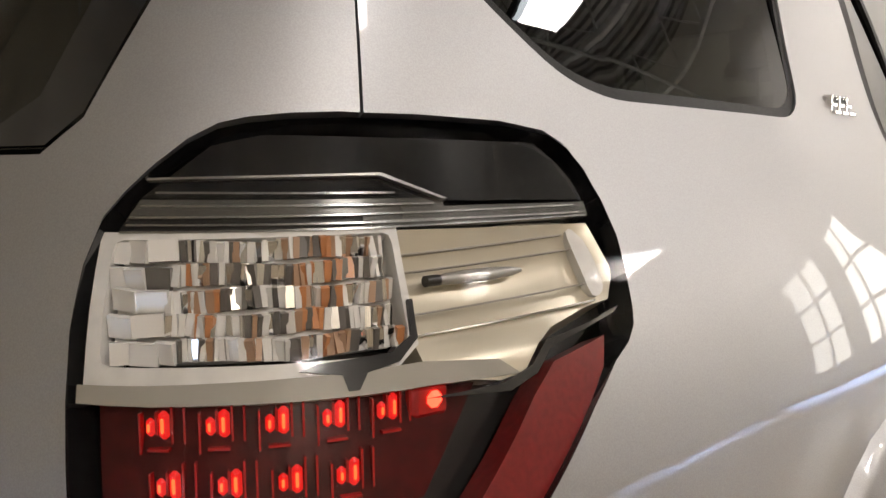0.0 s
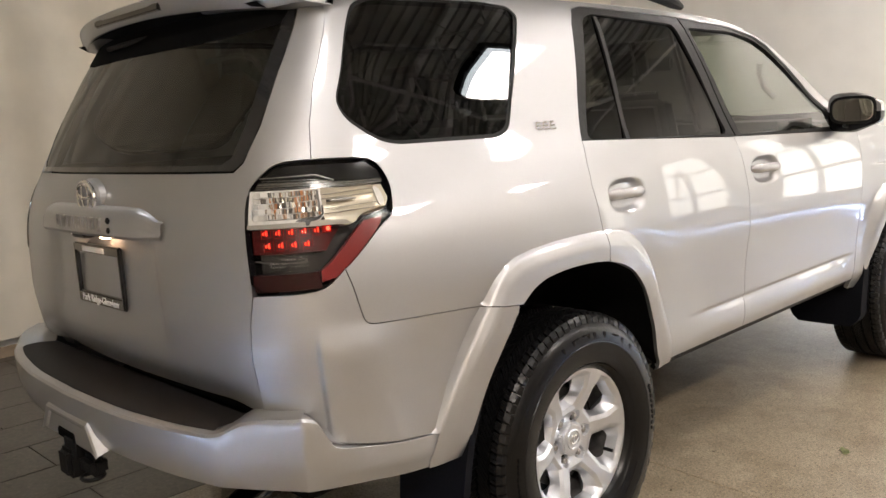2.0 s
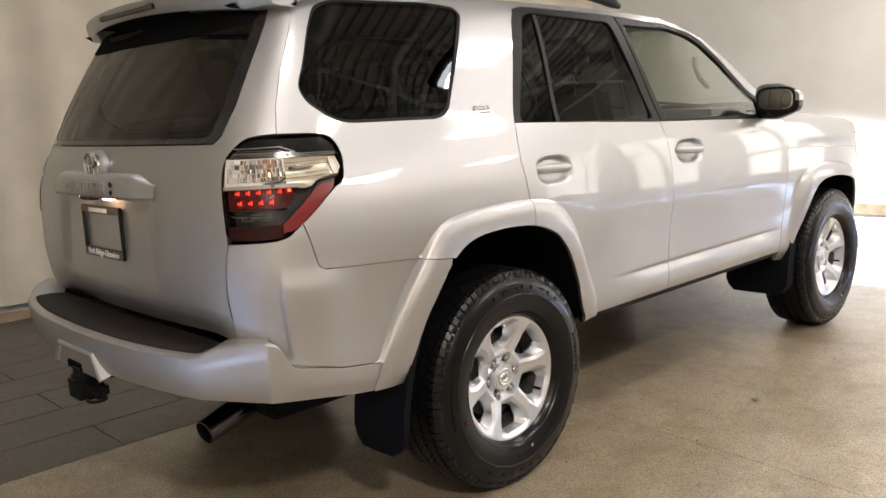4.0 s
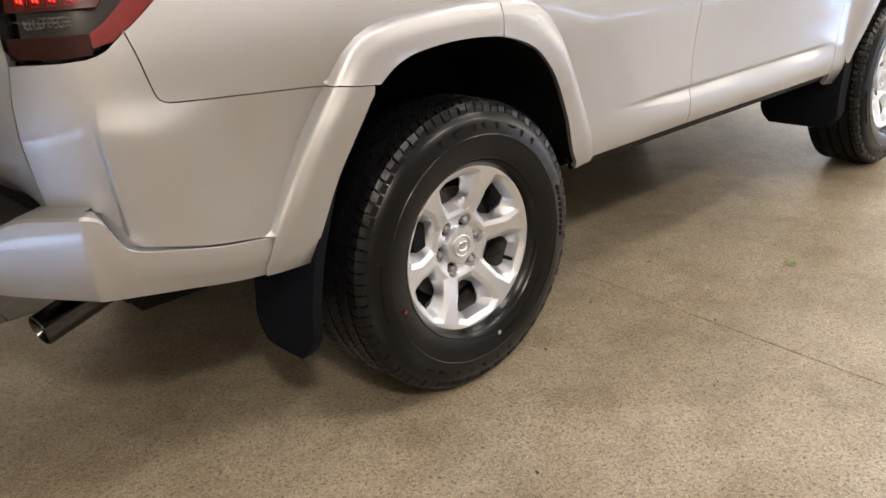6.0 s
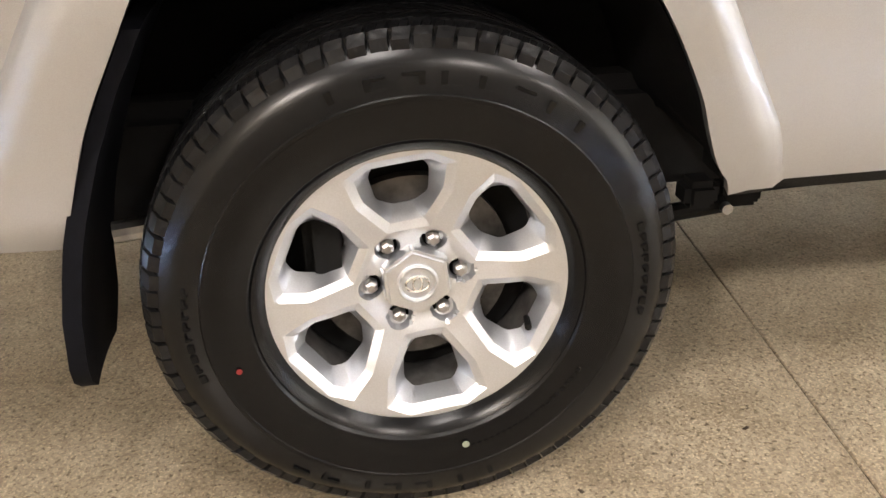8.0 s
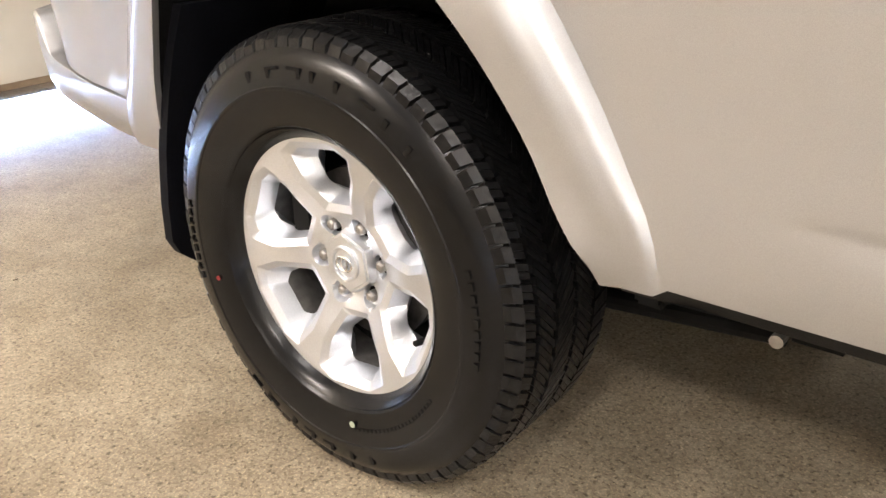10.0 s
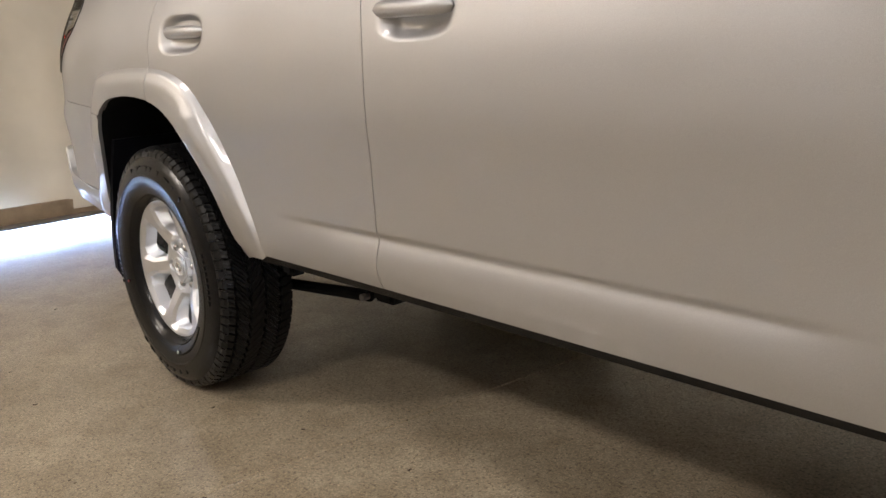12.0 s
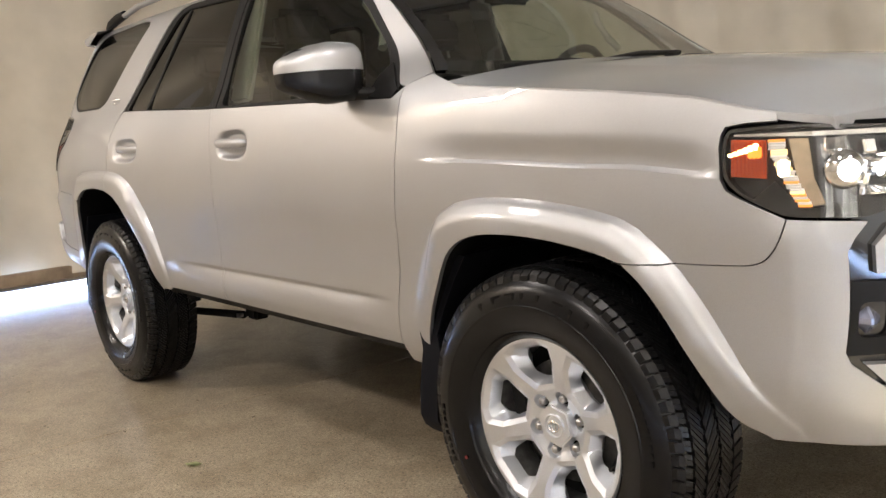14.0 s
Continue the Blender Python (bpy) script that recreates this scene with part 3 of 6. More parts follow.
for c, s in (((X0 + 0.035, (Y0 + Y1) / 2, 0.135), (0.03, Y1 - Y0, 0.11)), ((X1 - 0.035, (Y0 + Y1) / 2, 0.135), (0.03, Y1 - Y0, 0.11)), (((X0 + X1) / 2, Y0 + 0.035, 0.135), (X1 - X0 - 0.1, 0.03, 0.11)), (((X0 + X1) / 2, Y1 - 0.06, 0.035), (X1 - X0 - 0.1, 0.04, 0.07))):
    tagged(part("baseboard", block(bmesh.new(), c, s, 0.005), HEM, None, "brown weighted hem along the foot of the drape", smooth=False), "", "hem", "", "structure")


# roof deck with ribs, on open-web joists
bm = bmesh.new()
xs = np.arange(X0 - 0.3, X1 + 0.3, 0.15)
for x in xs:
    block(bm, (x + 0.05, (Y0 + Y1) / 2, ROOM_Z + 0.02), (0.085, Y1 - Y0 + 0.6, 0.04))
block(bm, ((X0 + X1) / 2, (Y0 + Y1) / 2, ROOM_Z + 0.06), (X1 - X0 + 0.6, Y1 - Y0 + 0.6, 0.04))
tagged(part("ceiling", bm, DECK, None, "grey ribbed steel roof deck", smooth=False), "", "ceiling", "", "structure")


def joist(x):
    ob = thing("roof_joist", "pale grey open-web steel roof joist", "joist", "roof joists", at=(x, 0, ROOM_Z - 0.02))
    for dz in (-0.03, -0.52):
        part("chord", block(bmesh.new(), (0, (Y0 + Y1) / 2, dz), (0.09, Y1 - Y0 + 0.2, 0.05), 0.006), JOIST, ob, smooth=False)
    ys = np.arange(Y0, Y1 + 0.1, 0.45)
    for k, (a, b) in enumerate(zip(ys, ys[1:])):
        z = (-0.05, -0.5) if k % 2 else (-0.5, -0.05)
        part("web_bar", tube([(0, a, z[0]), (0, b, z[1])], 0.014, 6), JOIST, ob)
    return ob


for x in np.arange(X0 + 0.6, X1, 1.5):
    joist(float(x))
for y in (-3.2, -0.6, 2.0):
    tagged(part("conduit", tube([(X0, y, ROOM_Z - 0.62), (X1, y, ROOM_Z - 0.62)], 0.03, 8), JOIST, None, "grey pipe slung under the roof joists"), "", "pipe")


def lamp_panel(x, y):
    ob = thing("ceiling_lamp", "square white lamp panel hung from the roof joists", "lamp", "ceiling lamps", at=(x, y, PANEL_Z))
    part("housing", block(bmesh.new(), (0, 0, 0.03), (0.74, 0.74, 0.08), 0.012), BLACK_PLASTIC, ob, "black metal housing")
    part("diffuser", block(bmesh.new(), (0, 0, -0.03), (0.66, 0.66, 0.03), 0.006), PANEL_GLOW, ob, "glowing white diffuser")
    for sx, sy in ((-0.3, -0.3), (0.3, 0.3), (-0.3, 0.3), (0.3, -0.3)):
        part("rod", tube([(sx, sy, 0.06), (sx, sy, ROOM_Z - PANEL_Z + 0.005)], 0.006, 6), STEEL, ob)
    return ob


for px, py in PANELS:
    lamp_panel(px, py)


# two daylit windows of six panes in the nose wall
DAY = glow("daylight_pane", (1.0, 0.95, 0.86), 5.5)


def daylit_window(name, y):
    win = thing(name, "tall daylit window with white bars", "window", kind="structure", at=(X1 - 0.03, y, 1.58))
    for sy in (-0.44, 0.0, 0.44):
        part("window_frame", block(bmesh.new(), (0, sy, 0), (0.06, 0.07, 2.15), 0.006), WALL_WHITE, win, smooth=False)
    for dz in (-1.07, -0.36, 0.36, 1.07):
        part("window_frame", block(bmesh.new(), (-0.002, 0, dz), (0.06, 0.95, 0.07), 0.006), WALL_WHITE, win, smooth=False)
    for sy in (-0.22, 0.22):
        for dz in (-0.715, 0.0, 0.715):
            part("pane", block(bmesh.new(), (0, sy, dz), (0.01, 0.38, 0.645), 0.002), DAY, win, smooth=False)


daylit_window("window_1", -4.40)
daylit_window("window_2", -2.95)


def led_strip(p0, p1):
    a, b = Vector((*p0, STRIP_Z)), Vector((*p1, STRIP_Z))
    mid, length = (a + b) / 2, (b - a).length
    ob = thing("led_strip", "cool white light strip fixed under the hem of the drape", "light strip", "light strips", at=mid)
    ob.rotation_euler.z = math.atan2(b.y - a.y, b.x - a.x)
    part("channel", block(bmesh.new(), (0, 0, 0.014), (length, 0.15, 0.016), 0.003), STEEL, ob, "aluminium channel", smooth=False)
    part("tube", block(bmesh.new(), (0, 0, 0.0), (length - 0.02, 0.030, 0.012), 0.004), STRIP_GLOW, ob, "glowing cool white tube")


for p0, p1 in STRIPS:
    led_strip(p0, p1)

# ---- the car ----
car = thing("suv", "silver five-door off-road SUV with lit tail lamps, parked indoors", "car")

def fine(line, most=0.006):
    """Points close together along an open line."""
    out = [line[0]]
    for a, b in zip(line, line[1:]):
        k = max(1, int(math.hypot(b[0] - a[0], b[1] - a[1]) / most))
        out += [(a[0] + (b[0] - a[0]) * i / k, a[1] + (b[1] - a[1]) * i / k) for i in range(1, k + 1)]
    return out


LAMP = smoothed([(-1.037, 1.021), (-1.039, 1.12), (-1.037, 1.19), (-1.024, 1.255), (-1.0, 1.282), (-0.965, 1.310), (-0.93, 1.317), (-0.86, 1.319), (-0.69, 1.314), (-0.648, 1.296), (-0.633, 1.25), (-0.650, 1.195), (-0.662, 1.172), (-0.70, 1.155), (-0.79, 1.083), (-0.828, 1.055), (-0.857, 1.032), (-0.90, 1.021)], 1, True)
GATE_EDGE = [(-0.862, 1.318), (-0.866, 1.40), (-0.85, 1.50), (-0.80, 1.60), (-0.72, 1.69), (-0.64, 1.755)]
GATE_LOW = [(-1.037, 1.021), (-1.052, 0.95), (-1.056, 0.86), (-1.05, 0.735)]
BUMPER_SEAM = smoothed([(-0.815, 1.066), (-0.80, 1.02), (-0.787, 0.965), (-0.775, 0.928), (-0.73, 0.924), (-0.60, 0.916), (-0.43, 0.905), (-0.301, 0.889)], 2)

BUMPER_SEAM = fine(BUMPER_SEAM)
DOOR_SEAM = fine([(0.150, 1.303), (0.118, 1.235), (0.100, 1.17), (0.104, 1.08), (0.112, 1.02), (0.108, 0.942)])
MID_SEAM = fine([(1.085, 1.262), (1.10, 1.20), (1.115, 1.05), (1.115, 0.93), (1.10, 0.75), (1.098, 0.62), (1.092, 0.56), (1.095, 0.518)])
FRONT_SEAM = fine([(2.262, 1.255), (2.265, 1.12), (2.255, 0.98), (2.235, 0.74), (2.212, 0.63), (2.205, 0.512)])
QUARTER_GLASS = rounded([(-0.765, 1.455), (-0.735, 1.41), (-0.63, 1.352), (-0.57, 1.338), (-0.21, 1.334), (-0.150, 1.355), (-0.045, 1.50), (0.095, 1.70), (0.075, 1.727), (-0.05, 1.738), (-0.47, 1.73), (-0.55, 1.71), (-0.66, 1.60)], 0.045, 4)
REAR_GLASS = rounded([(0.190, 1.303), (0.44, 1.70), (0.50, 1.722), (1.02, 1.700), (1.055, 1.275)], 0.03, 4)
FRONT_GLASS = rounded([(1.155, 1.268), (1.115, 1.690), (1.50, 1.682), (1.68, 1.652), (1.79, 1.605), (1.905, 1.522), (2.035, 1.405), (2.185, 1.252)], 0.022, 4)
RAIL_TOP = [(-0.62, 1.768), (-0.2, 1.772), (0.6, 1.772), (1.1, 1.757), (1.45, 1.735), (1.62, 1.705)]
PILLAR_FRONT = [(1.62, 1.705), (1.83, 1.645), (2.03, 1.52), (2.23, 1.37), (2.36, 1.285)]
PILLAR_REAR = [(2.262, 1.255), (2.235, 1.262), (2.06, 1.42), (1.93, 1.54), (1.80, 1.635), (1.70, 1.672), (1.48, 1.705), (1.0, 1.735), (0.48, 1.750), (0.41, 1.735), (0.36, 1.68), (0.150, 1.303)]


def between(line, a, b):
    """The stretch of an arch or flare line between two of its u values."""
    return [p for p in line if a <= p[0] <= b and p[1] > 0.395]


SCOOP_POINTS = [(u, float(SCOOP(u)) + dz) for dz in (-0.040, -0.034, -0.031, -0.028, -0.025, -0.020, -0.010, 0.0, 0.012, 0.024, 0.036, 0.046) for u in np.arange(2.33, 3.22, 0.018)]
WING_SEAM = smoothed([(3.053, 0.830), (3.15, 0.829), (3.25, 0.830), (3.315, 0.834), (3.345, 0.872), (3.362, 0.924)], 3)[:-1]
WING_SEAM = fine(WING_SEAM)
for side in (-1, 1):
    # quarter panel with the pillar and the roof rail in one pressing
    arch = between(ARCHES["rear"], -0.298, 0.105)
    lampside = [p for p in LAMP if p[0] > -0.865 and p[1] > 1.06]
    lampside.sort(key=lambda p: (p[1] < 1.3, p[0] if p[1] > 1.3 else -p[1]))
    outline = GATE_EDGE[::-1] + lampside + BUMPER_SEAM + arch + DOOR_SEAM[::-1] + PILLAR_REAR[::-1][1:] + PILLAR_FRONT[::-1][0:] + RAIL_TOP[::-1][1:]
    panel("quarter_panel", outline, PAINT, car, [QUARTER_GLASS], side=side, extra=[p for p in FLARE_LINES if p[0] < 0.3], grid=0.028)
    # rear bumper cheek below the lamp
    cheek = [p for p in LAMP if p[1] < 1.06 and p[0] < -0.825 and (p[0] > -1.03 or p[1] < 1.025)]
    cheek.sort(key=lambda p: p[0])
    outline = GATE_LOW[1:3] + [(-1.05, 0.735), (-0.95, 0.735), (-0.932, 0.726), (-0.905, 0.690), (-0.888, 0.660), (-0.868, 0.652), (-0.80, 0.637), (-0.70, 0.615), (-0.575, 0.597), (-0.602, 0.53), (-0.600, 0.506), (-0.50, 0.503)] + between(ARCHES["rear"], -0.478, -0.304) + BUMPER_SEAM[::-1][1:] + cheek[::-1] + [(-1.0372, 1.0195)]
    panel("bumper_cheek", outline, PAINT, car, side=side, extra=[p for p in FLARE_LINES if p[0] < -0.2] + CHEEK_POINTS, grid=0.028)
    panel("cheek_support", [(-1.0, 0.60), (-1.0, 0.76), (-0.80, 0.78), (-0.53, 0.70), (-0.53, 0.54)], PAINT, car, side=side, off=-0.014, gap=0, grid=0.04, rims=False)
    # doors
    arch2 = between(ARCHES["rear"], 0.109, 0.483)
    outline = DOOR_SEAM[:-1] + arch2 + [(0.515, 0.507), (0.557, 0.505), (0.575, 0.517), (1.095, 0.518)] + MID_SEAM[::-1][1:] + [(1.06, 1.262), (0.62, 1.283)]
    rear_door = panel("rear_door", outline, PAINT, car, side=side, extra=[p for p in FLARE_LINES if 0 < p[0] < 1] + [p for p in CREASE_POINTS if p[0] < 1.085], creases=CUP_LOOPS[:8], grid=0.03)
    outline = MID_SEAM + [(2.205, 0.512)] + FRONT_SEAM[::-1][1:] + [(2.22, 1.226), (1.7, 1.243)]
    front_door = panel("front_door", outline, PAINT, car, side=side, extra=[p for p in FLARE_LINES if 2 < p[0] < 2.3] + [p for p in CREASE_POINTS if p[0] > 1.12], creases=CUP_LOOPS[8:], grid=0.03)
    # black window frames and glass
    frame_r = [(0.152, 1.303), (0.36, 1.68), (0.41, 1.735), (0.48, 1.750), (1.0, 1.735), (1.085, 1.732), (1.105, 1.262), (0.62, 1.283)]
    panel("window_frame", frame_r, BLACK_PLASTIC, rear_door, [REAR_GLASS], side=side, off=-0.004, label="black window frame", grid=0.05)
    frame_f = [(1.110, 1.262), (1.09, 1.732), (1.48, 1.705), (1.70, 1.672), (1.80, 1.635), (1.93, 1.54), (2.06, 1.42), (2.235, 1.262), (2.22, 1.226), (1.7, 1.243)]
    panel("window_frame", frame_f, BLACK_PLASTIC, front_door, [FRONT_GLASS], side=side, off=-0.004, label="black window frame", grid=0.05)
    panel("window_pane", REAR_GLASS, GLASS_DARK, rear_door, side=side, off=-0.012, gap=-0.004, place=glass_skin, label="dark privacy glass", rims=False, grid=0.06)
    panel("window_pane", FRONT_GLASS, GLASS_DOOR, front_door, side=side, off=-0.012, gap=-0.004, place=glass_skin, label="lightly tinted glass", rims=False, grid=0.06)
    bar = [(0.395, 1.29), (0.520, 1.715), (0.540, 1.715), (0.418, 1.29)]
    panel("division_bar", bar, BLACK_PLASTIC, rear_door, side=side, off=-0.006, gap=0, grid=0.05)
    panel("quarter_window", QUARTER_GLASS, GLASS_DARK, car, side=side, off=-0.007, gap=0.002, place=glass_skin, label="dark privacy glass quarter window", rims=False, grid=0.06)
    panel("window_gasket", inset(QUARTER_GLASS, -0.002), BLACK_PLASTIC, car, [inset(QUARTER_GLASS, 0.009)], side=side, off=-0.003, gap=0, grid=0.05)
    # front wing
    wing_top = [(2.262, 1.258), (2.36, 1.283), (2.50, 1.238), (2.75, 1.212), (3.0, 1.186), (3.2, 1.160), (3.3, 1.135), (3.36, 1.122)]
    archf = between(ARCHES["front"], 2.2, 3.050)
    outline = FRONT_SEAM[:-1] + [(2.20, 0.55), (2.215, 0.46), (2.325, 0.45)] + archf + WING_SEAM + [(3.362, 0.924), (3.28, 0.964), (3.256, 0.980), (3.247, 1.0), (3.247, 1.06), (3.252, 1.085), (3.262, 1.100), (3.30, 1.105), (3.36, 1.106)] + wing_top[::-1]
    panel("front_wing", outline, PAINT, car, side=side, extra=[p for p in FLARE_LINES if p[0] > 2.1] + SCOOP_POINTS, grid=0.03)
    # sill, and a near-black sheet that puts shade behind the seams
    panel("sill_trim", [(0.50, 0.514), (2.22, 0.509), (2.22, 0.482), (0.50, 0.486)], BLACK_PLASTIC, car, side=side, off=-0.022, label="black sill trim", gap=0.0)
    panel("seam_shade", [(-0.60, 0.95), (-0.60, 1.25), (2.9, 1.15), (2.9, 0.95), (2.2, 0.90), (2.2, 0.52), (0.55, 0.52), (0.4, 0.95)], SEAM, car, side=side, off=-0.03, gap=0, grid=0.1, rims=False)

# ---- wheels ----
AXLE_Z, AXLE_Y = 0.397, 0.800
FACE = curve([0, 0.05, 0.09, 0.15, 0.20, 0.224, 0.237], [0.050, 0.050, 0.057, 0.078, 0.090, 0.096, 0.097])


def turned(pts, k, turn):
    a = radians(turn + 60 * k)
    return [(r * math.sin(a) + t * math.cos(a), r * math.cos(a) - t * math.sin(a)) for r, t in pts]


def build_wheel(turn):
    """A wheel round the y axis, its face towards -y, spokes at turn + 60 k degrees from the top towards the front."""
    gap_hex = rounded([(0.119, -0.015), (0.136, -0.039), (0.178, -0.045), (0.197, -0.032), (0.197, 0.032), (0.178, 0.045), (0.136, 0.039), (0.119, 0.015)], 0.006, 3)
    ledge_hex = [(0.089, -0.032), (0.148, -0.0705), (0.196, -0.081), (0.2170, -0.046), (0.2170, 0.046), (0.196, 0.081), (0.148, 0.0705), (0.089, 0.032)]
    gaps = [turned(gap_hex, k, turn + 30) for k in range(6)]
    ledges = [turned(ledge_hex, k, turn + 30) for k in range(6)]
    BEVEL = 0.0130
    bevels = [turned(inset(ledge_hex, BEVEL), k, turn + 30) for k in range(6)]
    lugs = [turned([(0.0698, 0)], k, turn)[0] for k in range(6)]

    def face(u, z, off=0.0):
        q = np.stack([np.ravel(u), np.ravel(z)], 1)
        y = FACE(np.hypot(*q.T))
        for g, l in zip(gaps, ledges):
            m = inside(l, q)
            if m.any():
                a, b = distance(l, q[m], True), distance(g, q[m], True)
                far = np.clip((a - BEVEL) / np.maximum(a - BEVEL + b, 1e-6), 0, 1)
                drop = 0.0075 * np.clip(a / BEVEL, 0, 1) + 0.034 * far
                y[m] -= np.where(inside(g, q[m]), 0.041, drop)
        y -= 0.006 * step(0.092, 0.060, np.hypot(*q.T))
        for c in lugs:
            y -= 0.012 * step(0.0205, 0.0165, np.hypot(q[:, 0] - c[0], q[:, 1] - c[1]))
        return np.stack([q[:, 0], -(y + off), q[:, 1]], -1).reshape(*np.shape(u), 3)

    rim_outline = [(0.2365 * math.sin(a), 0.2365 * math.cos(a)) for a in np.linspace(0, 2 * math.pi, 120, endpoint=False)]
    creases = ledges + bevels
    extra = [(c[0] + r * math.cos(a), c[1] + r * math.sin(a)) for c in lugs for r in (0.0, 0.008, 0.0165, 0.0205) for a in np.linspace(0, 6.28, 16, endpoint=False)][::1]

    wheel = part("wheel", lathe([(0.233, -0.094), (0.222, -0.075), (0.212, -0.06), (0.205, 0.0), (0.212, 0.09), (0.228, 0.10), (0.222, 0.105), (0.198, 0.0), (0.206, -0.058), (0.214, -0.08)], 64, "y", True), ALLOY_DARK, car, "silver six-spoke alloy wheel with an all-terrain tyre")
    panel("rim", rim_outline, ALLOY, wheel, gaps, "silver painted six-spoke face", gap=0.0, depth=0.045, grid=0.0065, place=face, extra=extra, creases=creases, sharp=18)
    tyre = part("tyre", lathe([(0.2305, -0.104), (0.2360, -0.112), (0.2440, -0.118), (0.2455, -0.1165), (0.2500, -0.1215), (0.2680, -0.1285), (0.2910, -0.133), (0.3060, -0.1340), (0.3080, -0.1355), (0.3120, -0.1355), (0.3140, -0.1335), (0.3300, -0.1310), (0.3430, -0.1275), (0.3520, -0.1245), (0.3600, -0.1195), (0.3700, -0.1120), (0.3800, -0.1020), (0.3870, -0.0900), (0.3900, 0), (0.3890, 0.09), (0.3820, 0.11), (0.3640, 0.126), (0.3360, 0.133), (0.2910, 0.133), (0.2500, 0.1215), (0.2305, 0.104), (0.2210, 0.09), (0.2180, 0), (0.2210, -0.09)], 96, "y", True), RUBBER, wheel, "black sidewall", sharp=22)

    verts, faces = [], []

    def lump(a0, a1, h0, h1, r_in, r_out, skew=0.0, h_in=None, r0=None):
        """One block of rubber: angles, across, radii; skew turns its ends."""
        k = len(verts)
        for r in (r_in, r_out):
            for h in (h0, h1):
                s = skew * (h - (h0 + h1) / 2)
                rr = (r0 if (r0 and h == h0 and r == r_out) else r) + 0.006
                hh = h_in if (h_in is not None and h == h0 and r == r_in) else h
                for a in (a0 + s, a1 + s):
                    verts.append((rr * math.sin(a), hh, rr * math.cos(a)))
        for f in ((0, 1, 3, 2), (4, 6, 7, 5), (0, 4, 5, 1), (2, 3, 7, 6), (0, 2, 6, 4), (1, 5, 7, 3)):
            faces.append(tuple(k + i for i in f))

    n = 84
    w = 2 * math.pi / n
    for k in range(n):
        a = k * w
        long = k % 2
        # shoulder blocks: a sloping outer half that runs down the sidewall and a flat inner half, cut by a sipe
        lump(a + 0.05 * w, a + 0.86 * w, -0.1120 if long else -0.1085, -0.099, 0.360, 0.3875, 0.9, -0.114, 0.3745 if long else 0.3780)
        lump(a + 0.06 * w, a + 0.42 * w, -0.1000, -0.080, 0.37, 0.3915, 0.9, None, 0.3860)
        lump(a + 0.46 * w, a + 0.82 * w, -0.1000, -0.080, 0.37, 0.3910, 0.9, None, 0.3855)
        lump(a + 0.06 * w, a + 0.84 * w, 0.080, 0.116, 0.365, 0.3915, -0.9)
        # three zigzag ribs of paired blocks
        for r, (h0, h1, sk) in enumerate(((-0.074, -0.031, 2.6), (-0.026, 0.021, -2.6), (0.026, 0.074, 2.6))):
            o = 0.33 * w * r
            lump(a + o + 0.08 * w, a + o + 0.50 * w, h0, h1, 0.38, 0.3925, sk)
            lump(a + o + 0.56 * w, a + o + 0.96 * w, h0 + 0.004, h1 - 0.004, 0.38, 0.3918, sk)
    tagged(from_data("tread", verts, faces, TREAD, wheel, "chunky all-terrain tread", smooth=False), kind="stuff")
    # raised marks on the sidewall, as plain bars
    verts, faces = [], []
    rnd = random.Random(8)
    forms = ("l", "lb", "ltb", "rt", "lmb", "t", "lm")
    for c, cnt in ((14, 8), (192, 7)):
        for i in range(cnt):
            a = radians(c + (i - cnt / 2) * 8.6)
            for key in forms[rnd.randrange(len(forms))]:
                if key in "lr":
                    lump(a + radians(0 if key == "l" else 3.6), a + radians(1.4 if key == "l" else 5.0), -0.13165, -0.120, 0.3165, 0.3365)
                else:
                    r = {"t": 0.3325, "m": 0.3245, "b": 0.3165}[key]
                    lump(a, a + radians(4.8), -0.13160, -0.120, r, r + 0.0040)
    for c in (86, 268):
        for i in range(9):
            a = radians(c + (i - 4.5) * 3.1)
            lump(a, a + radians(0.7), -0.1332, -0.12, 0.3225, 0.3315)
            lump(a, a + radians(2.0), -0.1331, -0.12, rnd.choice((0.3225, 0.3265, 0.3300)), 0.3315)
    for i in range(22):
        a = radians(120 + i * 2.2)
        lump(a, a + radians(1.3), -0.1325, -0.12, 0.268, 0.274)
    tagged(from_data("sidewall_lettering", verts, faces, LETTER, wheel, smooth=False), kind="stuff")
    # hub, cap, nuts, valve
    boss = [turned([(0.060, 0)], k, turn + 30)[0] for k in range(6)]
    bm = bmesh.new()
    lo = [bm.verts.new((1.02 * x, -0.042, 1.02 * z)) for x, z in boss]
    hi = [bm.verts.new((0.92 * x, -0.062, 0.92 * z)) for x, z in boss]
    for k in range(6):
        bm.faces.new((lo[k], lo[(k + 1) % 6], hi[(k + 1) % 6], hi[k]))
    bm.faces.new(hi)
    bmesh.ops.bevel(bm, geom=list(bm.edges), offset=0.004, segments=2, affect="EDGES")
    cap = part("hub_cap", bm, ALLOY, wheel, "silver hub cap")
    part("cap_ring", lathe([(0.032, -0.060), (0.032, -0.066), (0.029, -0.0675), (0.026, -0.066), (0.025, -0.063), (0.0, -0.063)], 36), ALLOY, cap)
    bm = tube([(0.018 * math.sin(a), -0.0655, 0.013 * math.cos(a)) for a in np.linspace(0, 2 * math.pi, 25)], 0.0022, 6)
    tube([(0.007 * math.sin(a), -0.0655, 0.012 * math.cos(a)) for a in np.linspace(0, 2 * math.pi, 21)], 0.0018, 6, bm)
    part("cap_mark", bm, CHROME, cap, "plain oval chrome mark")
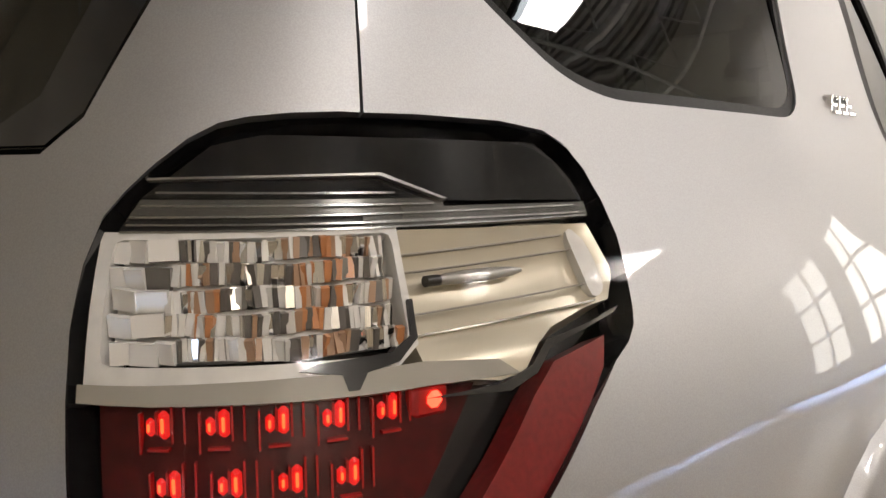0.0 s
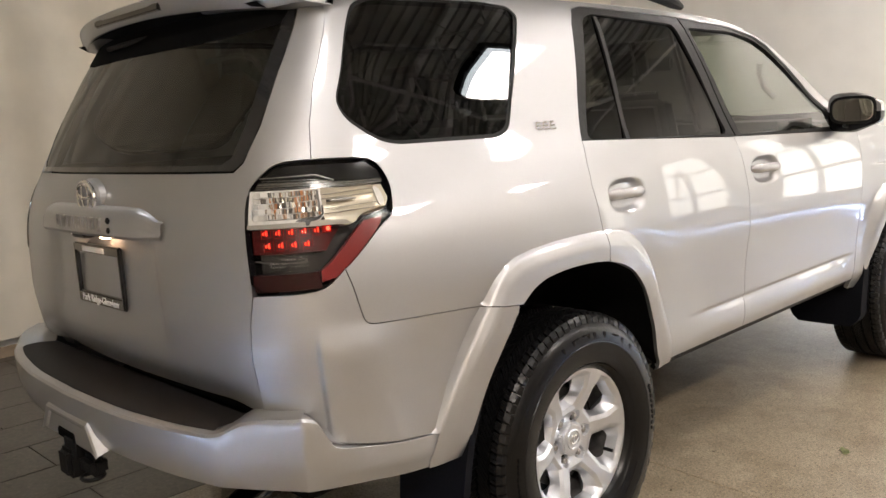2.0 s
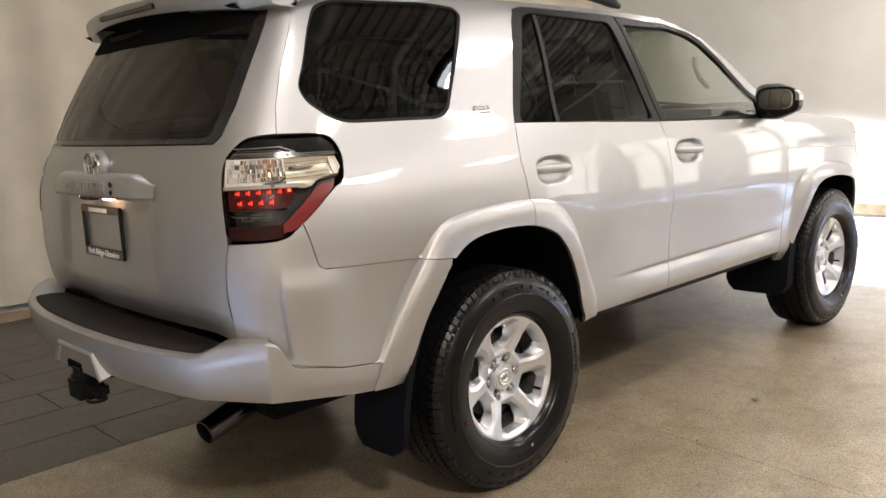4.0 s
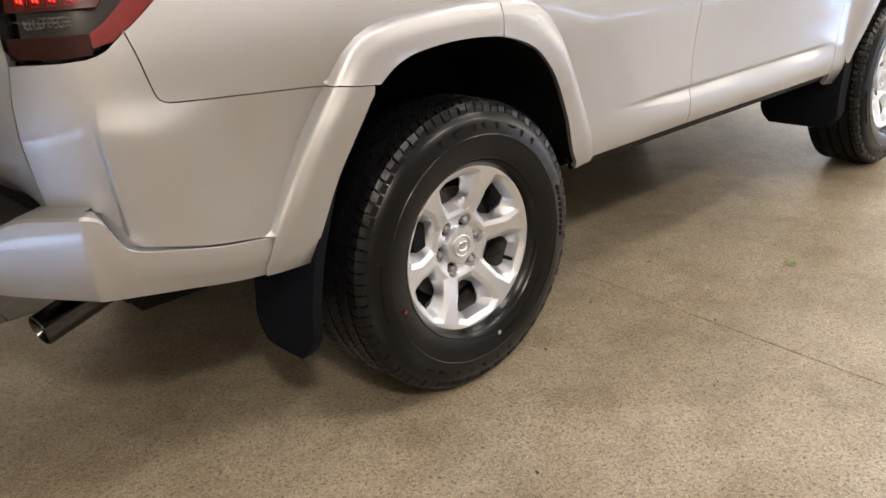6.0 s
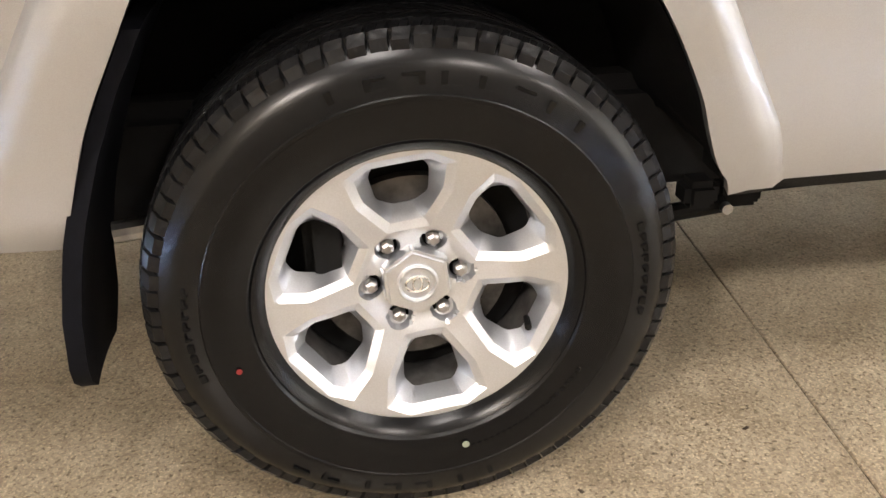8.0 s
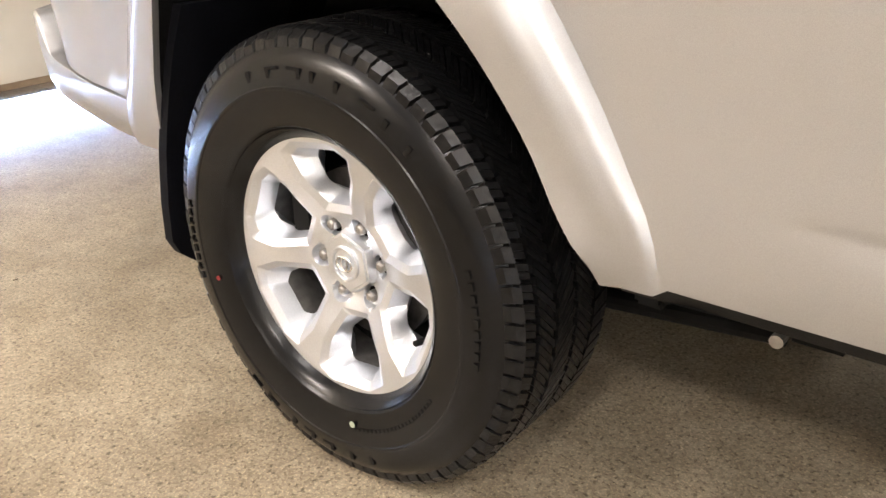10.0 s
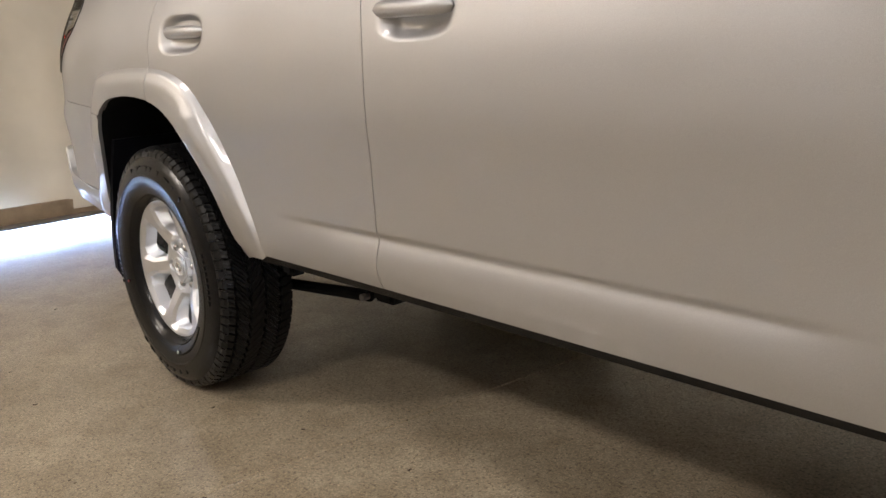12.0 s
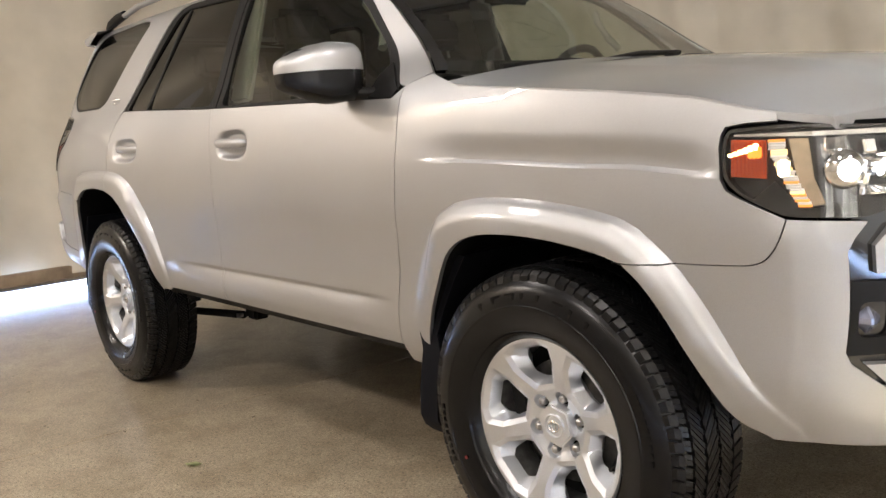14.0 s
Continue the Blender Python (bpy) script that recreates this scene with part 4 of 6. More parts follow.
    for c in lugs:
        nut = part("lug_nut", lathe([(0.0115, -0.034), (0.0115, -0.049), (0.0098, -0.053), (0.006, -0.0555), (0.0, -0.056)], 6), STEEL, wheel, "chrome lug nut", sharp=20)
        nut.location = (c[0], 0.002, c[1])
        pit = part("nut_pocket", lathe([(0.0160, -0.034), (0.0160, -0.0362), (0.0, -0.0362)], 18), SEAM, wheel)
        pit.location = (c[0], 0, c[1])
    vx, vz = turned([(0.196, 0.012)], 1, turn + 30)[0]
    valve = part("valve_stem", tube([(vx, -0.05, vz), (vx * 0.97, -0.083, vz * 0.97)], 0.0055, 10), BLACK_PLASTIC, wheel)
    part("brake_disc", lathe([(0.0, 0.0), (0.0, -0.022), (0.07, -0.022), (0.075, -0.012), (0.155, -0.012), (0.155, 0.008), (0.0, 0.008)], 48), DISC, wheel, "worn steel brake disc")
    bm = block(bmesh.new(), (-0.13, -0.005, 0.05), (0.07, 0.07, 0.16), 0.015)
    part("caliper", bm, UNDER, wheel, "dark brake caliper")
    part("hub_plate", lathe([(0.0, 0.02), (0.0, 0.05), (0.2, 0.05), (0.2, 0.02)], 32), UNDER, wheel)
    return wheel


rear_wheel = build_wheel(23.5)
rear_wheel.location = (0, -AXLE_Y, AXLE_Z)
for a, h, r, colour in ((126, -0.1318, 0.281, (0.20, 0.015, 0.015)),):
    dot = part("paint_dot", lathe([(0.0045, 0), (0.0045, -0.002), (0, -0.002)], 12), mat("red_dot", colour, 0.6), rear_wheel, "small red paint dot")
    dot.location = (0.281 * math.sin(radians(254)), -0.1335, 0.281 * math.cos(radians(254)))
dot = part("paint_mark", lathe([(0.006, 0), (0.006, -0.002), (0, -0.002)], 9), mat("green_dot", (0.26, 0.29, 0.22), 0.6), rear_wheel, "pale green chalk mark")
dot.location = (0.268 * math.sin(radians(167)), -0.1315, 0.268 * math.cos(radians(167)))
copy_thing(rear_wheel, pose(2.79, -AXLE_Y, AXLE_Z, 0, -10, 0))
copy_thing(rear_wheel, pose(0, AXLE_Y, AXLE_Z, 0, 0, 180))
copy_thing(rear_wheel, pose(2.79, AXLE_Y, AXLE_Z, 0, 0, 180))

# ---- tail: gate, lamps, bumper, spoiler ----
def both(pts, c=None):
    """A right half of an outline and its mirror image."""
    c = U_REAR if c is None else c
    return pts + [(2 * c - u, z) for u, z in reversed(pts)]


def gate_skin(u, z, off=0.0):
    p = skin(u, z, off)
    y = np.abs(p[..., 1])
    w = 0.36 + 0.12 * (1.13 - z)
    p[..., 0] += 0.017 * step(w, w - 0.035, y) * step(1.135, 1.118, z) * step(0.79, 0.93, z)
    # the foot of the gate turns under towards the step pad
    under = np.clip((0.835 - z) / 0.11, 0, 1)
    p[..., 0] += 0.055 * under ** 2 * step(0.78, 0.50, y)
    return p


lampleft = [p for p in LAMP if p[0] < -0.865 and p[1] > 1.025 and (p[0] < -1.0 or p[1] > 1.2)]
lampleft.sort(key=lambda p: p[1] + 0.6 * (p[0] + 1.04))
GATE_GLASS_HALF = [(-1.075, 1.298), (-1.045, 1.318), (-1.005, 1.405), (-0.970, 1.54), (-0.925, 1.69), (-0.915, 1.725)]
GATE_GLASS = both(GATE_GLASS_HALF)
gate = panel("tailgate", both([(-1.055, 0.725)] + GATE_LOW[::-1] + lampleft + GATE_EDGE + [(-0.66, 1.765)]), PAINT, car, [GATE_GLASS], grid=0.03, place=gate_skin)
panel("rear_window", GATE_GLASS, GLASS_REAR, gate, off=-0.004, gap=0.002, label="dark tailgate window", rims=False, grid=0.06)
panel("window_band", inset(GATE_GLASS, 0.004), GLOSS_BLACK, gate, [both([(-1.125, 1.316), (-1.090, 1.332), (-1.052, 1.41), (-1.016, 1.54), (-0.972, 1.69), (-0.965, 1.712)])], off=-0.0025, gap=0, label="black band round the glass", grid=0.06, rims=False)
# near-black sheet in place of the shadow under the spoiler
panel("spoiler_shadow", both([(-1.40, 1.628), (-1.20, 1.632), (-1.06, 1.642), (-0.99, 1.652), (-0.962, 1.69), (-0.955, 1.715), (-1.25, 1.718)]), SEAM, gate, off=-0.002, gap=0, label="black shade band at the top of the glass", grid=0.06, rims=False)
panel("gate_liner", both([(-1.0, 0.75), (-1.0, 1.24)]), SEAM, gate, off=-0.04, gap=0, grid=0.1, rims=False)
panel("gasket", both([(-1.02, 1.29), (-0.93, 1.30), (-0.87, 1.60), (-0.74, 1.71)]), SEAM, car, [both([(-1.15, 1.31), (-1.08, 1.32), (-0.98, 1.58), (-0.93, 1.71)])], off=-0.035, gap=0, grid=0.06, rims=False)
# garnish over the plate, its raised marks, emblem
rows = []
for y in np.linspace(-0.40, 0.40, 33):
    w = abs(y)
    top = 1.214 - 0.034 * step(0.27, 0.40, w)
    out = 0.030 * step(0.41, 0.30, w) + 0.004
    xs = skin(U_REAR + w, 1.15)[0]
    rows.append([(xs + 0.01, y, top), (xs - 0.3 * out, y, top - 0.002), (xs - 0.75 * out, y, top - 0.012), (xs - out, y, top - 0.03), (xs - out - 0.006, y, 1.143), (xs - out, y, 1.134), (xs + 0.02, y, 1.136)])
part_garnish = loft("garnish", rows, PAINT, gate, "silver garnish above the plate", sharp=40, flip=True)
bm = bmesh.new()
for i, w in enumerate((0.030, 0.026, 0.030, 0.028, 0.028, 0.026, 0.028)):
    y = 0.165 - i * 0.047
    for dy in (0.0, w - 0.008):
        block(bm, (-1.078, y - dy, 1.168), (0.010, 0.007, 0.036), 0.0015)
    block(bm, (-1.078, y - w / 2, 1.168 + (0.015 if i % 2 else -0.015)), (0.010, w, 0.007), 0.0015)
part("raised_marks", bm, STEEL, part_garnish, "row of plain grey metal strokes")
bm = bmesh.new()
for dz in (0.013, -0.013):
    block(bm, (-1.078, -0.19, 1.168 + dz), (0.008, 0.014, 0.014), 0.002, Matrix.Rotation(radians(45), 4, "X"))
part("diamond_marks", bm, BLACK_PLASTIC, part_garnish)
badge = part("emblem", tube([(-1.052, 0.058 * math.sin(a), 1.238 + 0.042 * math.cos(a)) for a in np.linspace(0, 2 * math.pi, 41)], 0.0055, 8), CHROME, gate, "chrome oval emblem, plain")
bm = tube([(-1.054, 0.022 * math.sin(a), 1.238 + 0.040 * math.cos(a)) for a in np.linspace(0, 2 * math.pi, 33)], 0.004, 6)
tube([(-1.054, 0.048 * math.sin(a), 1.253 + 0.018 * math.cos(a)) for a in np.linspace(0, 2 * math.pi, 33)], 0.004, 6, bm)
part("emblem_bars", bm, CHROME, badge)
base = part("emblem_base", lathe([(0.066, 0.0), (0.066, -0.018), (0.060, -0.026), (0.0, -0.027)], 40, "x"), PAINT, gate)
base.matrix_basis = pose(-1.020, 0.0, 1.238) @ Matrix.Diagonal((1, 1, 0.76, 1))
# plate frame with its words
plate = part("plate_carrier", block(bmesh.new(), (-1.030, 0.0, 1.013), (0.006, 0.285, 0.145), 0.002), PAINT, gate, "bare silver plate recess, no plate fitted")
bm = bmesh.new()
block(bm, (-1.040, 0.0, 1.088), (0.014, 0.315, 0.028), 0.004)
block(bm, (-1.040, 0.0, 0.940), (0.014, 0.315, 0.034), 0.004)
for sy in (-1, 1):
    block(bm, (-1.040, sy * 0.1515, 1.013), (0.0138, 0.013, 0.14), 0.004)
plate_frame = part("plate_frame", bm, GLOSS_BLACK, gate, "black licence plate frame with white words")
WHITE_INK = mat("white_ink", (0.75, 0.75, 0.73), 0.5)
block_ = block(bmesh.new(), (-1.0480, 0.01, 1.086), (0.003, 0.15, 0.015), 0.001)
part("name_bar", block_, WHITE_INK, plate_frame)


def words(name, text, size, m, material, parent):
    c = bpy.data.curves.new(name, "FONT")
    c.body, c.size, c.extrude, c.align_x, c.align_y = text, size, 0.001, "CENTER", "CENTER"
    tmp = bpy.data.objects.new(name, c)
    me = bpy.data.meshes.new_from_object(tmp)
    bpy.data.objects.remove(tmp)
    me.transform(m)
    return finish(name, me, material, parent, smooth=False)


words("words", "Park Ridge-Glenview", 0.030, Matrix(((0, 0, -1, -1.0478), (-1, 0, 0, 0), (0, 1, 0, 0.9395), (0, 0, 0, 1))), WHITE_INK, plate_frame)
for sy in (-0.10, 0.10):
    part("plate_lamp", block(bmesh.new(), (-1.045, sy, 1.131), (0.03, 0.05, 0.010), 0.003), glow("plate_bulb", (1.0, 0.60, 0.34), 70), gate, "small warm plate lamp")
part("gate_handle", block(bmesh.new(), (-1.048, 0.06, 1.128), (0.035, 0.09, 0.016), 0.004), BLACK_PLASTIC, gate, "black release handle")

# tail lamps
SILVER_REF = grained(mat("lamp_reflector", (0.62, 0.62, 0.62), 0.20, 1.0), 30, 0.1)
PALE_REF = grained(mat("lamp_pale", (0.62, 0.57, 0.46), 0.28, 0.4), 12, 0.1)
CLEAR_REF = grained(mat("lamp_clear", (0.74, 0.73, 0.71), 0.35, 0.0), 60, 0.12)
LEDGE = grained(mat("lamp_ledge", (0.36, 0.34, 0.30), 0.45), 12, 0.15)
PRISM = mat("prism_clear", (0.80, 0.79, 0.77), 0.18, 0.12, coat=0.6)
SMOKED_STEP = grained(mat("smoked_step", (0.20, 0.195, 0.185), 0.20, 0.7, coat=0.3), 30, 0.2)
BULB = mat("bulb_glass", (0.50, 0.49, 0.47), 0.22, 0.5, coat=0.3)
AMBER = mat("amber_bulb", (0.55, 0.24, 0.10), 0.3, coat=0.5)
BROWN = mat("amber_shade", (0.40, 0.25, 0.16), 0.3, coat=0.5)
RED_REF = grained(mat("red_reflex", (0.22, 0.013, 0.014), 0.3, coat=0.2), 240, 0.3, 0.08)
RED_DIM = grained(mat("red_dim", (0.075, 0.005, 0.005), 0.35, spec=0.2), 90, 0.5)
RED_FOOT = grained(mat("red_foot", (0.032, 0.0035, 0.0035), 0.35, spec=0.2), 40, 0.4)
RED_FLUTE = mat("red_flute", (0.42, 0.012, 0.012), 0.2, 0.2, coat=0.6)
LED = glow("red_led", (1.0, 0.055, 0.012), 6.0)
LED_HALO = glow("red_halo", (1.0, 0.010, 0.008), 1.1)
LED_HOT = glow("red_led_hot", (1.0, 0.045, 0.020), 9)
SMOKED = mat("smoked_body", (0.016, 0.015, 0.015), 0.3, coat=0.15)
DUSK = mat("dusky_rib", (0.13, 0.12, 0.11), 0.3, coat=0.3)
GREY_REF = mat("grey_prism", (0.30, 0.29, 0.29), 0.22, 0.4, coat=0.4)


def sbox(u, z, w, h, d, deep, bm, bevel=0.002, side=-1):
    """A small box laid on the skin: centre, width along it, height, depth, and how deep it lies."""
    c, n0, n1 = skin(u, z, -deep), skin(u - w / 2, z, -deep), skin(u + w / 2, z, -deep)
    yaw = math.atan2(n1[1] - n0[1], n1[0] - n0[0])
    k = len(bm.verts)
    block(bm, (float(c[0]), float(c[1]), z), (w, d, h), bevel, Matrix.Rotation(yaw, 4, "Z"), 1)
    if side > 0:
        bm.verts.ensure_lookup_table()
        for v in bm.verts[k:]:
            v.co.y *= -1
    return bm


def tail_lamp(side):
    lamp = panel("tail_lamp", LAMP, SMOKED, car, gap=0.004, depth=0.05, off=-0.030, side=side, label="tail lamp with clear upper and lit red lower lens", grid=0.03)
    rim = inset(LAMP, 0.0055)
    panel("bezel", LAMP, GLOSS_BLACK, lamp, [rim], gap=0.003, depth=0.03, off=0.004, side=side, label="black bezel", grid=0.012)
    top = [(-1.000, 1.272), (-0.962, 1.300), (-0.93, 1.306), (-0.69, 1.302), (-0.655, 1.28), (-0.652, 1.262)]
    panel("dark_cap", top, GLOSS_BLACK, lamp, off=-0.004, gap=0, depth=0.02, side=side, grid=0.02)
    panel("chrome_step", [(-1.016, 1.252), (-1.008, 1.262), (-0.652, 1.256), (-0.655, 1.250)], SMOKED, lamp, off=-0.005, gap=0, depth=0.02, side=side, grid=0.02)
    panel("chrome_step", [(-1.008, 1.2605), (-1.000, 1.271), (-0.80, 1.268), (-0.80, 1.259)], SMOKED_STEP, lamp, off=-0.0035, gap=0, depth=0.02, side=side, grid=0.02)
    panel("chrome_step", [(-0.865, 1.2525), (-0.865, 1.262), (-0.79, 1.263), (-0.653, 1.2605), (-0.655, 1.251)], SMOKED_STEP, lamp, off=-0.0025, gap=0, depth=0.02, side=side, grid=0.02)
    for z, u0, u1 in ((1.2537, -1.010, -0.66), (1.2573, -1.006, -0.80), (1.2612, -1.004, -0.668), (1.2672, -0.998, -0.810), (1.2560, -0.86, -0.665), (1.2742, -0.990, -0.84)):
        panel("step_line", [(u0, z), (u0, z + 0.0011), (u1, z + 0.0006 - 0.0022), (u1, z - 0.0026)], SILVER_REF, lamp, off=-0.0012, gap=0, depth=0.003, side=side, grid=0.03)
    panel("cap_line", [(-0.995, 1.2815), (-0.995, 1.2828), (-0.850, 1.2840), (-0.800, 1.268), (-0.803, 1.2675), (-0.852, 1.2825)], STEEL, lamp, off=0.0003, gap=0, depth=0.003, side=side, grid=0.03)
    # turn signal pocket
    panel("signal_back", [(-1.025, 1.188), (-1.016, 1.251), (-0.848, 1.250), (-0.848, 1.190)], CLEAR_REF, lamp, off=-0.014, gap=0, side=side, grid=0.02, label="clear ribbed turn signal")
    panel("signal_rim", [(-1.032, 1.179), (-1.022, 1.254), (-0.842, 1.254), (-0.842, 1.190), (-0.858, 1.180)], CLEAR_REF, lamp, [rounded([(-1.022, 1.188), (-1.014, 1.250), (-0.847, 1.250), (-0.847, 1.193), (-0.862, 1.187)], 0.006, 3)], off=-0.003, gap=0, depth=0.02, side=side, grid=0.02)
    rnd = random.Random(11)

    # slender prisms in five rows, each turned a little its own way: clear, then amber and dark round the bulb
    sets = {k: bmesh.new() for k in "csabd"}
    for j in range(5):
        z0 = 1.1945 + 0.0122 * j
        i = 0
        u = -1.0185
        while u < -0.852:
            w = (u + 1.0185) / 0.167
            wide = rnd.uniform(0.010, 0.018) if w < 0.18 else rnd.uniform(0.0020, 0.0048)
            lit = 1 - abs(j - 2) * 0.35
            odds = {"c": 3.0, "s": 1.2, "a": 0.05, "b": 0.1, "d": 0.15} if w < 0.26 else \
                {"c": 1.6, "s": 1.0, "a": 0.9 * lit, "b": 0.5 * lit, "d": 0.5} if w < 0.40 else \
                {"c": 1.5, "s": 1.0, "a": 0.05, "b": 0.3, "d": 1.5 * lit} if w < 0.60 else \
                {"c": 0.6, "s": 0.6, "a": 1.7 * lit, "b": 0.9, "d": 0.9} if w < 0.80 else {"c": 1.5, "s": 1.1, "a": 0.12, "b": 0.5, "d": 0.9}
            use = rnd.choices(list(odds), list(odds.values()))[0]
            mid = u + wide / 2 + 0.0012 * math.sin(2.1 * j + 40 * u)
            c, n0, n1 = skin(mid, z0, -0.008 + 0.0018 * math.sin(i * 0.9)), skin(mid - 0.004, z0), skin(mid + 0.004, z0)
            turn = Matrix.Rotation(math.atan2(n1[1] - n0[1], n1[0] - n0[0]) + rnd.uniform(-0.45, 0.45), 4, "Z") @ Matrix.Rotation(rnd.uniform(-0.35, 0.35), 4, "X") @ Matrix.Rotation(rnd.uniform(-0.10, 0.10), 4, "Y")
            k = len(sets[use].verts)
            block(sets[use], (float(c[0]), float(c[1]), z0 + 0.0010 * math.sin(70 * u + 2 * j)), (wide, 0.0035, 0.0118), 0.0, turn)
            if side > 0:
                sets[use].verts.ensure_lookup_table()
                for v in sets[use].verts[k:]:
                    v.co.y *= -1
            u += wide
            i += 1
    for key, nm, material, label in (("c", "prism", PRISM, "clear prism ribs"), ("s", "chrome_rib", CHROME, ""), ("a", "amber_bulb", AMBER, "amber bulb behind the ribs"), ("b", "brown_rib", BROWN, ""), ("d", "dark_rib", DUSK, "")):
        part(nm, sets[key], material, lamp, label, smooth=False)

    def dish(u, z, off=0.0):
        return skin(u, z, off - 0.012 * np.clip(1 - ((np.asarray(z) - 1.215) / 0.034) ** 2, 0, 1) * np.clip((-0.66 - np.asarray(u)) / 0.03, 0, 1))

    # pale reversing reflector
    panel("reflector", [(-0.842, 1.172), (-0.842, 1.251), (-0.662, 1.246), (-0.655, 1.215), (-0.668, 1.196), (-0.735, 1.186), (-0.752, 1.180), (-0.770, 1.166), (-0.79, 1.164)], PALE_REF, lamp, off=-0.002, gap=0, depth=0.02, side=side, grid=0.008, place=dish, label="pale reversing lamp reflector")
    for z0, z1, u1 in ((1.2395, 1.2402, -0.690), (1.2300, 1.2306, -0.686), (1.2075, 1.2081, -0.682), (1.196, 1.197, -0.680)):
        panel("reflector_rib", [(-0.840, z0 - 0.003), (-0.840, z1 - 0.003), (u1, z1), (u1, z0)], LEDGE if z0 > 1.2 else CHROME, lamp, off=-0.0057, gap=0, depth=0.003, side=side, grid=0.03)
    panel("reflector_end", rounded([(-0.684, 1.198), (-0.688, 1.243), (-0.668, 1.243), (-0.659, 1.216), (-0.670, 1.2)], 0.006, 3), CLEAR_REF, lamp, off=-0.0045, gap=0, depth=0.006, side=side, grid=0.02)
    c, n0, n1 = skin(-0.783, 1.2215, -0.006), skin(-0.80, 1.2215), skin(-0.766, 1.2215)
    yaw = math.atan2(n1[1] - n0[1], n1[0] - n0[0])
    for nm, shape, material, label in (("bulb", [(0.0, -0.034), (0.0022, -0.0325), (0.0036, -0.026), (0.0042, -0.012), (0.0040, 0.010), (0.0030, 0.026), (0.0014, 0.035), (0.0, 0.036)], BULB, "silvery reversing bulb"),
                                       ("bulb_socket", [(0.0, -0.041), (0.0034, -0.041), (0.0034, -0.031), (0.0, -0.031)], SMOKED, "dark socket of the bulb")):
        bulb = lathe(shape, 16)
        for v in bulb.verts:
            p = Matrix.Rotation(yaw - math.pi / 2, 3, "Z") @ v.co
            v.co = (float(c[0]) + p.x, -side * (float(c[1]) + p.y), 1.2215 + p.z)
        part(nm, bulb, material, lamp, label)
    panel("pale_ledge", [(-1.034, 1.1705), (-1.033, 1.1795), (-0.842, 1.1815), (-0.79, 1.176), (-0.775, 1.166), (-0.84, 1.1690)], LEDGE, lamp, off=-0.0005, gap=0, depth=0.02, side=side, grid=0.02)
    panel("ledge_line", [(-0.915, 1.1835), (-0.905, 1.1865), (-0.862, 1.1885), (-0.8475, 1.196), (-0.8455, 1.214), (-0.842, 1.214), (-0.8435, 1.194), (-0.858, 1.1835), (-0.878, 1.180), (-0.884, 1.172), (-0.890, 1.172), (-0.892, 1.180)], SMOKED, lamp, off=-0.0002, gap=0, depth=0.003, side=side, grid=0.02)
    # lit lower lens: a red tray with upright flutes, and a pair of slim emitters in each of its cells
    panel("led_tray", [(-1.032, 1.112), (-1.031, 1.1712), (-0.83, 1.170), (-0.800, 1.166), (-0.850, 1.112)], RED_DIM, lamp, off=-0.011, gap=0, depth=0.02, side=side, grid=0.03)
    bm, halo, flutes, shine = bmesh.new(), bmesh.new(), bmesh.new(), bmesh.new()
    for j, z in enumerate((1.159, 1.131)):
        for i in range(5 if j == 0 else 4):
            u = -0.999 + i * 0.0322 + 0.004 * j
            sbox(u, z, 0.0016, 0.0045, 0.004, 0.0080, bm, 0.0006, side)
            sbox(u + 0.0075, z + 0.001, 0.0018, 0.0080, 0.004, 0.0080, bm, 0.0007, side)
            sbox(u, z, 0.0048, 0.0095, 0.004, 0.0090, halo, 0.0018, side)
            sbox(u + 0.0075, z + 0.001, 0.0056, 0.0150, 0.004, 0.0090, halo, 0.0020, side)
            for d in (-0.006, 0.0035, 0.0120, 0.0185):
                sbox(u + d, z + (0.002 if d > 0 else -0.003), 0.0012, 0.021 if d != 0.0035 else 0.012, 0.004, 0.0095, flutes, 0.0, side)
            sbox(u + 0.004, z - 0.0105, 0.011, 0.0015, 0.004, 0.0092, shine, 0.0, side)
    part("led", bm, LED, lamp, "two rows of lit red LEDs", smooth=False)
    part("led_halo", halo, LED_HALO, lamp, "red glow in the lens round each LED", smooth=False)
    part("flute", flutes, RED_FLUTE, lamp, "upright red flutes", smooth=False)
    part("led_sill", shine, RED_FLUTE, lamp, smooth=False)
    part("led", sbox(-0.838, 1.161, 0.0095, 0.0095, 0.006, 0.004, bmesh.new(), 0.0035, side), LED_HOT, lamp, "bright red LED")
    part("led_ring", sbox(-0.838, 1.160, 0.024, 0.019, 0.006, 0.0085, bmesh.new(), 0.005, side), RED_FLUTE, lamp)
    bm = bmesh.new()
    rnd = random.Random(4)
    for i in range(10):
        u = -0.988 + i * 0.0092
        sbox(u, 1.091 + rnd.uniform(-0.002, 0.002), 0.0011, 0.0200 * rnd.uniform(0.6, 1), 0.005, 0.0075, bm, 0.0, side)
        for j in range(3):
            if rnd.random() < 0.75:
                sbox(u + 0.0045, 1.0835 + 0.0078 * j + rnd.uniform(-0.0008, 0.0008), 0.0052 * rnd.uniform(0.5, 1), 0.0030, 0.005, 0.0068, bm, 0.0005, side)
    part("clear_prism", bm, GREY_REF, lamp, smooth=False)
    strip = [(-0.768, 1.152), (-0.745, 1.168), (-0.690, 1.176), (-0.70, 1.158), (-0.79, 1.080), (-0.835, 1.050), (-0.872, 1.043), (-0.872, 1.068), (-0.845, 1.085)]
    panel("reflex_strip", strip, RED_REF, lamp, off=-0.001, gap=0, depth=0.02, side=side, grid=0.012, label="red reflector strip")
